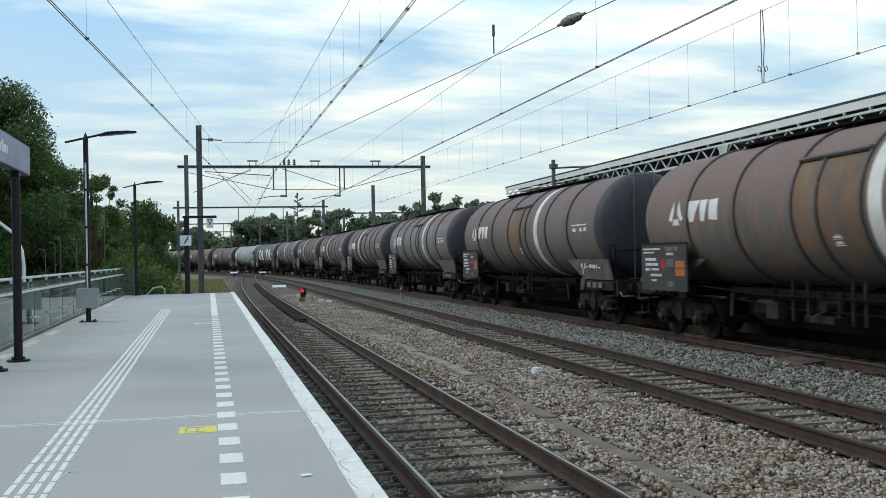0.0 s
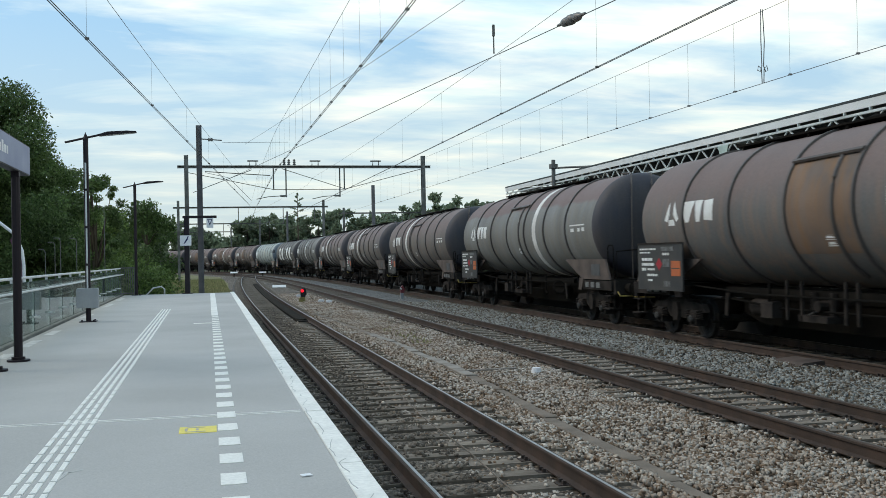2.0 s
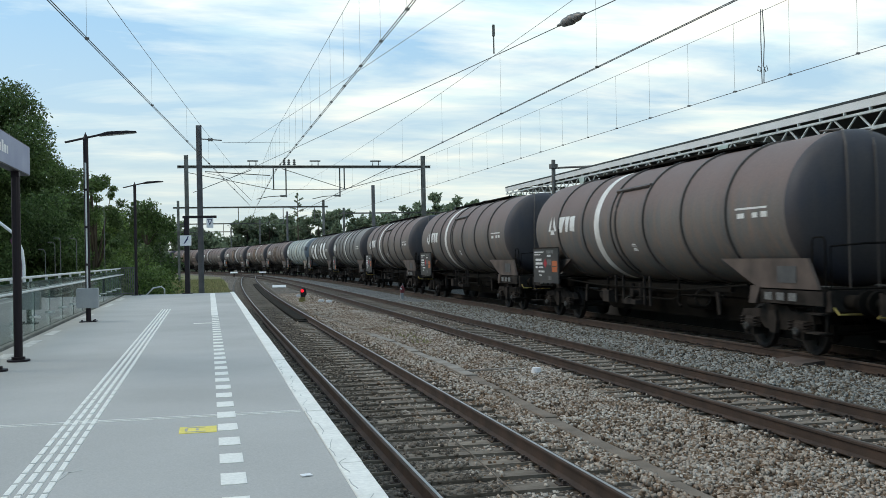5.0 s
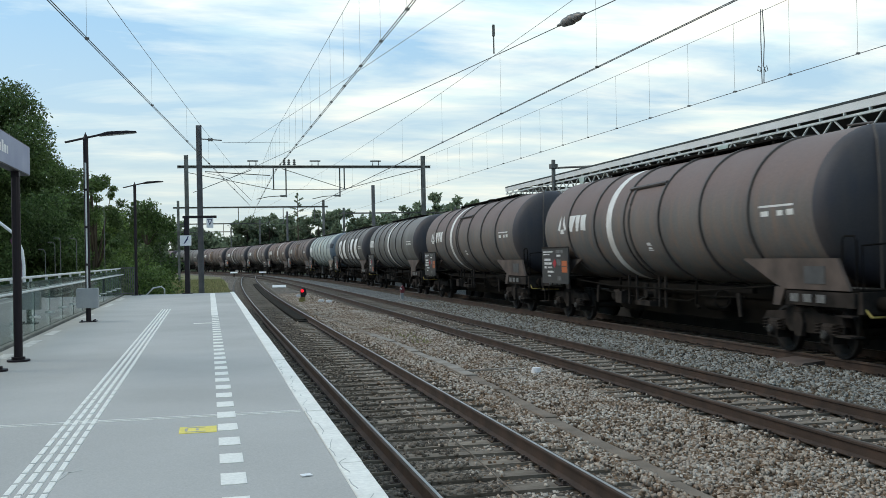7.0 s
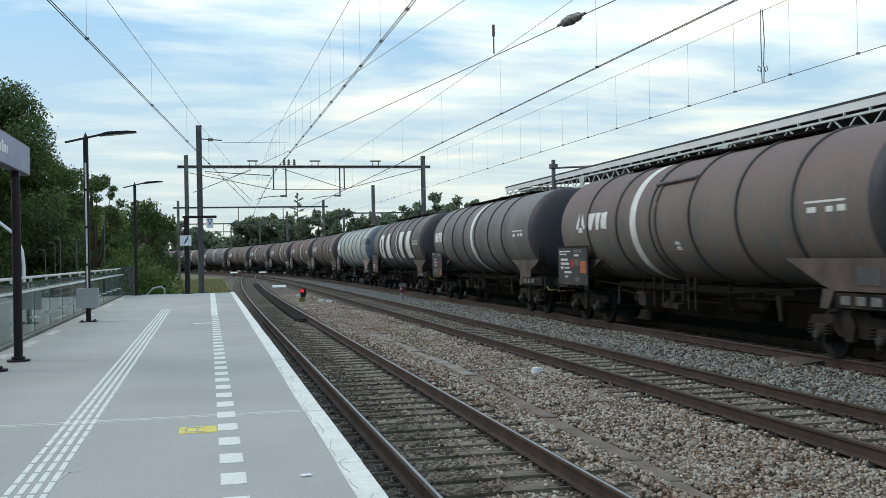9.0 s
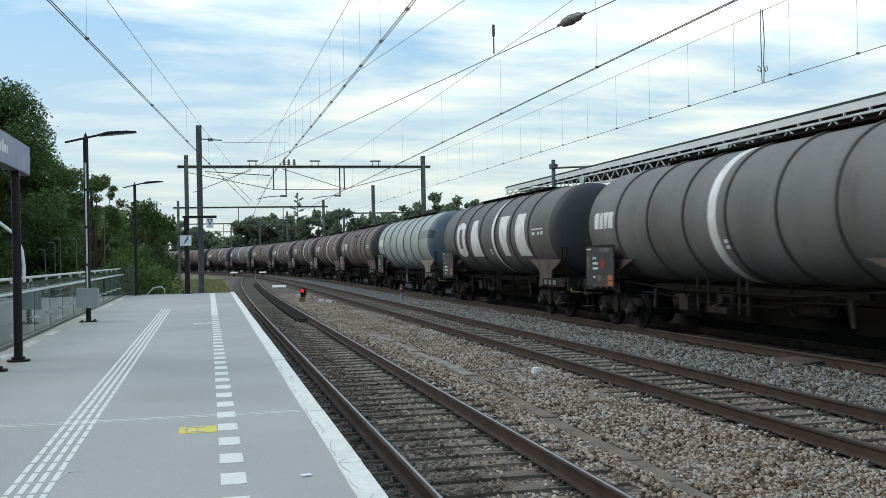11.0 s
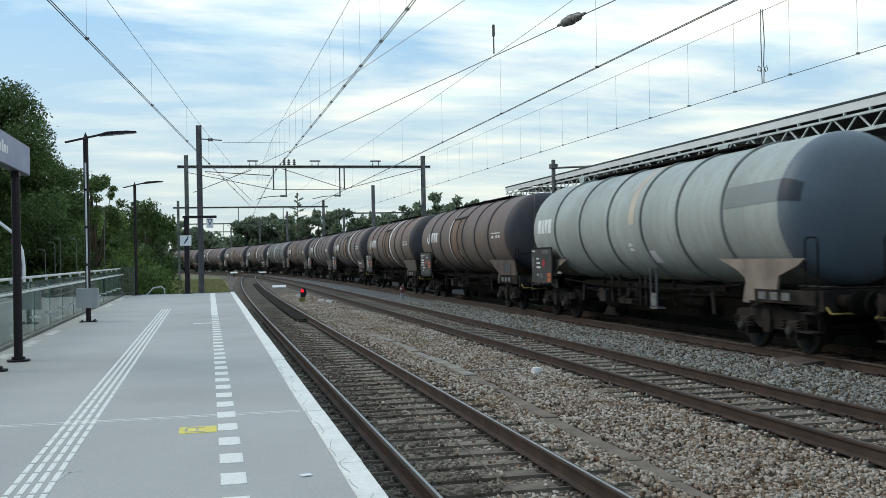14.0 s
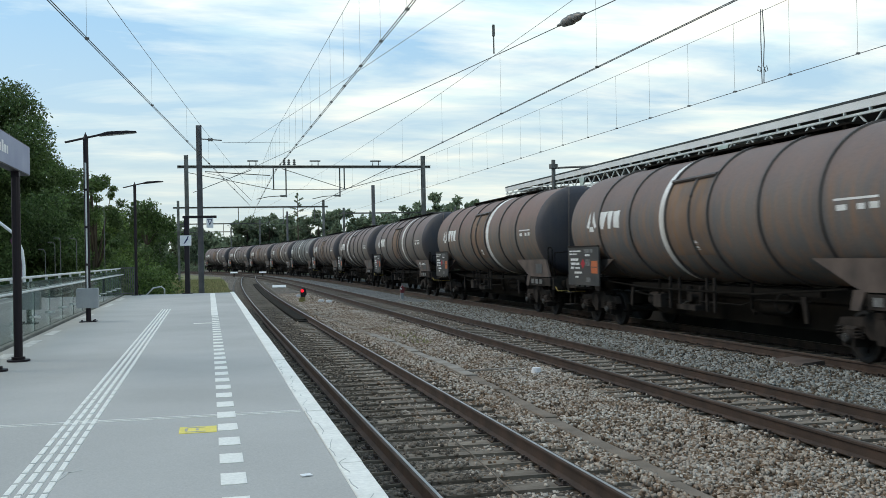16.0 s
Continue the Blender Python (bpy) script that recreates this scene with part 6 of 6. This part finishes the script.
def build_bush(x, y, w, h, seed, label, material="leaf_bush", leaf=0.075, per=520, z0=-0.24):
    rnd = random.Random(seed)
    t = group_of("bush", pose(x, y, z0), label, "bush", "bushes")
    blobs = [(rnd.uniform(-w, w), rnd.uniform(-w, w) * 0.5, rnd.uniform(0.2, 0.85) * h, rnd.uniform(0.22, 0.4) * h) for k in range(int(7 + w * 3))]
    st = Shape()
    for b in blobs[:7]:
        st.tube([(b[0] * 0.3, b[1] * 0.3, 0), b[:3]], 0.03, 5, 0.01)
    part("stems", st, M["bark"], t)
    leaf_cloud("foliage", blobs, M[material], t, leaf, per, seed)
    return t


def build_greenery():
    build_tree(-9.8, 44, 10.5, 5.2, 11, "big leafy green tree beyond the glass railing", leaf=0.062, per=1500, dome=130)
    build_tree(-11.6, 46, 11.2, 4.6, 12, "big leafy green tree beyond the glass railing", leaf=0.07, per=1000, dome=90)
    build_tree(-7.5, 47, 8.0, 2.5, 23, "leafy green tree under the big tree's crown", leaf=0.062, per=2200, dome=64)
    build_tree(-5.35, 51, 7.2, 1.6, 13, "slender leafy green tree beside the lamp post", leaf=0.06, per=3400, dome=60)
    build_tree(-8.0, 60, 6.6, 3.2, 14, "leafy green tree in the row behind", leaf=0.085, per=900, dome=60, material="leaf_bush")
    build_tree(-9.5, 74, 7.0, 3.6, 15, "leafy green tree in the row behind", leaf=0.10, per=640, dome=60, material="leaf_bush")
    build_tree(-13, 66, 8.5, 4.5, 20, "leafy green tree in the row behind", leaf=0.15, per=260, low=0.08, material="leaf_bush")
    build_tree(-10.5, 95, 7.0, 4.0, 16, "leafy green tree in the row behind", leaf=0.18, per=200, low=0.08, material="leaf_bush")
    build_tree(-7.2, 122, 9.0, 4.2, 17, "dark green tree beyond the gantry", leaf=0.18, per=200, low=0.08)
    build_tree(-11.5, 130, 8.0, 4.6, 18, "dark green tree beyond the gantry", leaf=0.18, per=200, low=0.08)
    build_tree(-20, 62, 9, 6, 19, "leafy green tree in the row behind", leaf=0.18, per=160, low=0.08)
    for k, (x, y, w, h) in enumerate(((-3.9, 47, 1.3, 2.3), (-2.9, 50, 1.0, 2.2), (-5.2, 50, 1.6, 2.4), (-7.0, 48, 1.5, 1.9), (-8.2, 55, 2.0, 2.4), (-10.5, 48, 2.0, 1.8), (-6.5, 62, 2.2, 2.8), (-3.2, 62, 1.2, 1.9), (-12, 44, 2, 1.6))):
        build_bush(x, y, w, h, 40 + k, "leafy green bush past the platform end")
    rnd = random.Random(9)
    k = 0
    for x, y, h in ((9, 252, 12.5), (14, 250, 13.5), (19, 247, 13), (25, 240, 13.5), (30, 240, 13.5), (36, 238, 13), (41, 235, 12.5), (46, 233, 13), (51, 230, 13), (57, 228, 12.5), (62, 225, 13), (3, 262, 8), (-4, 275, 11), (-9.5, 280, 13), (-17, 270, 13.5), (38, 196, 13), (43, 193, 14), (48, 190, 13.5), (53, 187, 13), (58, 184, 13.5), (64, 180, 13), (-14, 210, 9), (-22, 190, 10), (-30, 170, 10), (-30, 140, 10), (-22, 150, 9), (-36, 110, 10), (-34, 80, 10)):
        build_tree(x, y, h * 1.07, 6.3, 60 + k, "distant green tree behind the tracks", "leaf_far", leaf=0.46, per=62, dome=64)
        k += 1
    # foliage added behind the train, so the gaps under it stay dark
    hedge = []
    for k in range(150):
        x, y, h = on_line(52 + k * 1.3, 4.6 + rnd.uniform(-0.4, 0.8))
        hedge.append((x, y, rnd.uniform(0.2, 1.3), rnd.uniform(0.7, 1.1)))
    tagged(leaf_cloud("hedge", hedge, M["leaf_far"], None, 0.16, 160, 8), "leafy screen added behind the train to darken the gaps", "shrubs", kind="stuff")
    # trees added out of view beside the platform, to cut low light on the wagons
    row = [(rnd.uniform(-22, -15), rnd.uniform(-60, 24), rnd.uniform(0.5, 9.5), rnd.uniform(1.6, 2.6)) for k in range(230)]
    tagged(leaf_cloud("tree_belt", row, M["leaf"], None, 0.55, 22, 5), "unseen green tree belt added to shade the wagon sides", "trees", kind="stuff")
    # far wood: one low mass of foliage past the trees
    blobs = [(rnd.uniform(-120, 140), rnd.uniform(300, 340), rnd.uniform(1, 7), rnd.uniform(3, 5)) for k in range(130)]
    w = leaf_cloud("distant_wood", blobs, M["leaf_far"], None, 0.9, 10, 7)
    tagged(w, "distant dark green wood along the horizon", "wood", kind="stuff")
    s = Shape().prism([(-40, 41.3), (0.2, 41.6), (1.0, 60), (1.6, 100), (1.2, 140), (-5, 180), (-30, 235), (-60, 240), (-60, 41.3)], -0.3, -0.205, "z")
    tagged(part("grass_verge", s, M["grass"]), "dry yellow-green grass verge beyond the platform", "grass", kind="structure")


build_ground()
strip("ballast_bed", 0.95, 9.3, -10, 240, -0.215, M["bed_brown"], "brown ballast bed under two tracks")
strip("ballast_shoulder", 8.7, 10.75, -10, 240, -0.17, M["bed_grey"], "blue-grey fresh ballast shoulder")
strip("ballast_bed", 10.7, 17.5, 50, 240, -0.19, M["bed_shaded"], "ground beyond the train, coloured dark as shade")
strip("ballast_bed", 10.7, 13.6, -10, 240, -0.20, M["bed_shaded"], "ballast bed under the train, coloured dark as shade")
oily = sweep([track_line(1, s) for s in range(44, 134, 4)], [(-1.52, -0.24), (1.42, -0.24), (1.30, -0.200), (-1.42, -0.200)], 0.0)
tagged(part("ballast_bed", oily, M["bed_oily"]), "dark oily ballast bed under the platform track", "ballast", kind="structure")
TRACKS = {1: build_track(1, M["rail_top"], "worn railway track with timber sleepers beside the platform"),
          2: build_track(2, M["rail_top_dull"], "rusty railway track with timber sleepers"),
          3: build_track(3, M["rail_top_dull"], "railway track under the moving tank wagons")}
build_platform()
TRAIN = build_train()
build_mast()
build_gantries()
build_wires()
build_station_furniture()
build_railing()
build_trackside()
build_canopy()
build_left_side()
build_greenery()
build_far_masts()
grass_tufts("grass", (-4.5, 1.3, 42, 120), 13000, 0.26, 5, "dry yellow-green grass on the verge")
grass_tufts("weeds", (5.0, 5.5, 25, 31), 60, 0.12, 6, "sparse weeds among the ballast")
build_sleepers(TRACKS)
build_ballast()
motions()
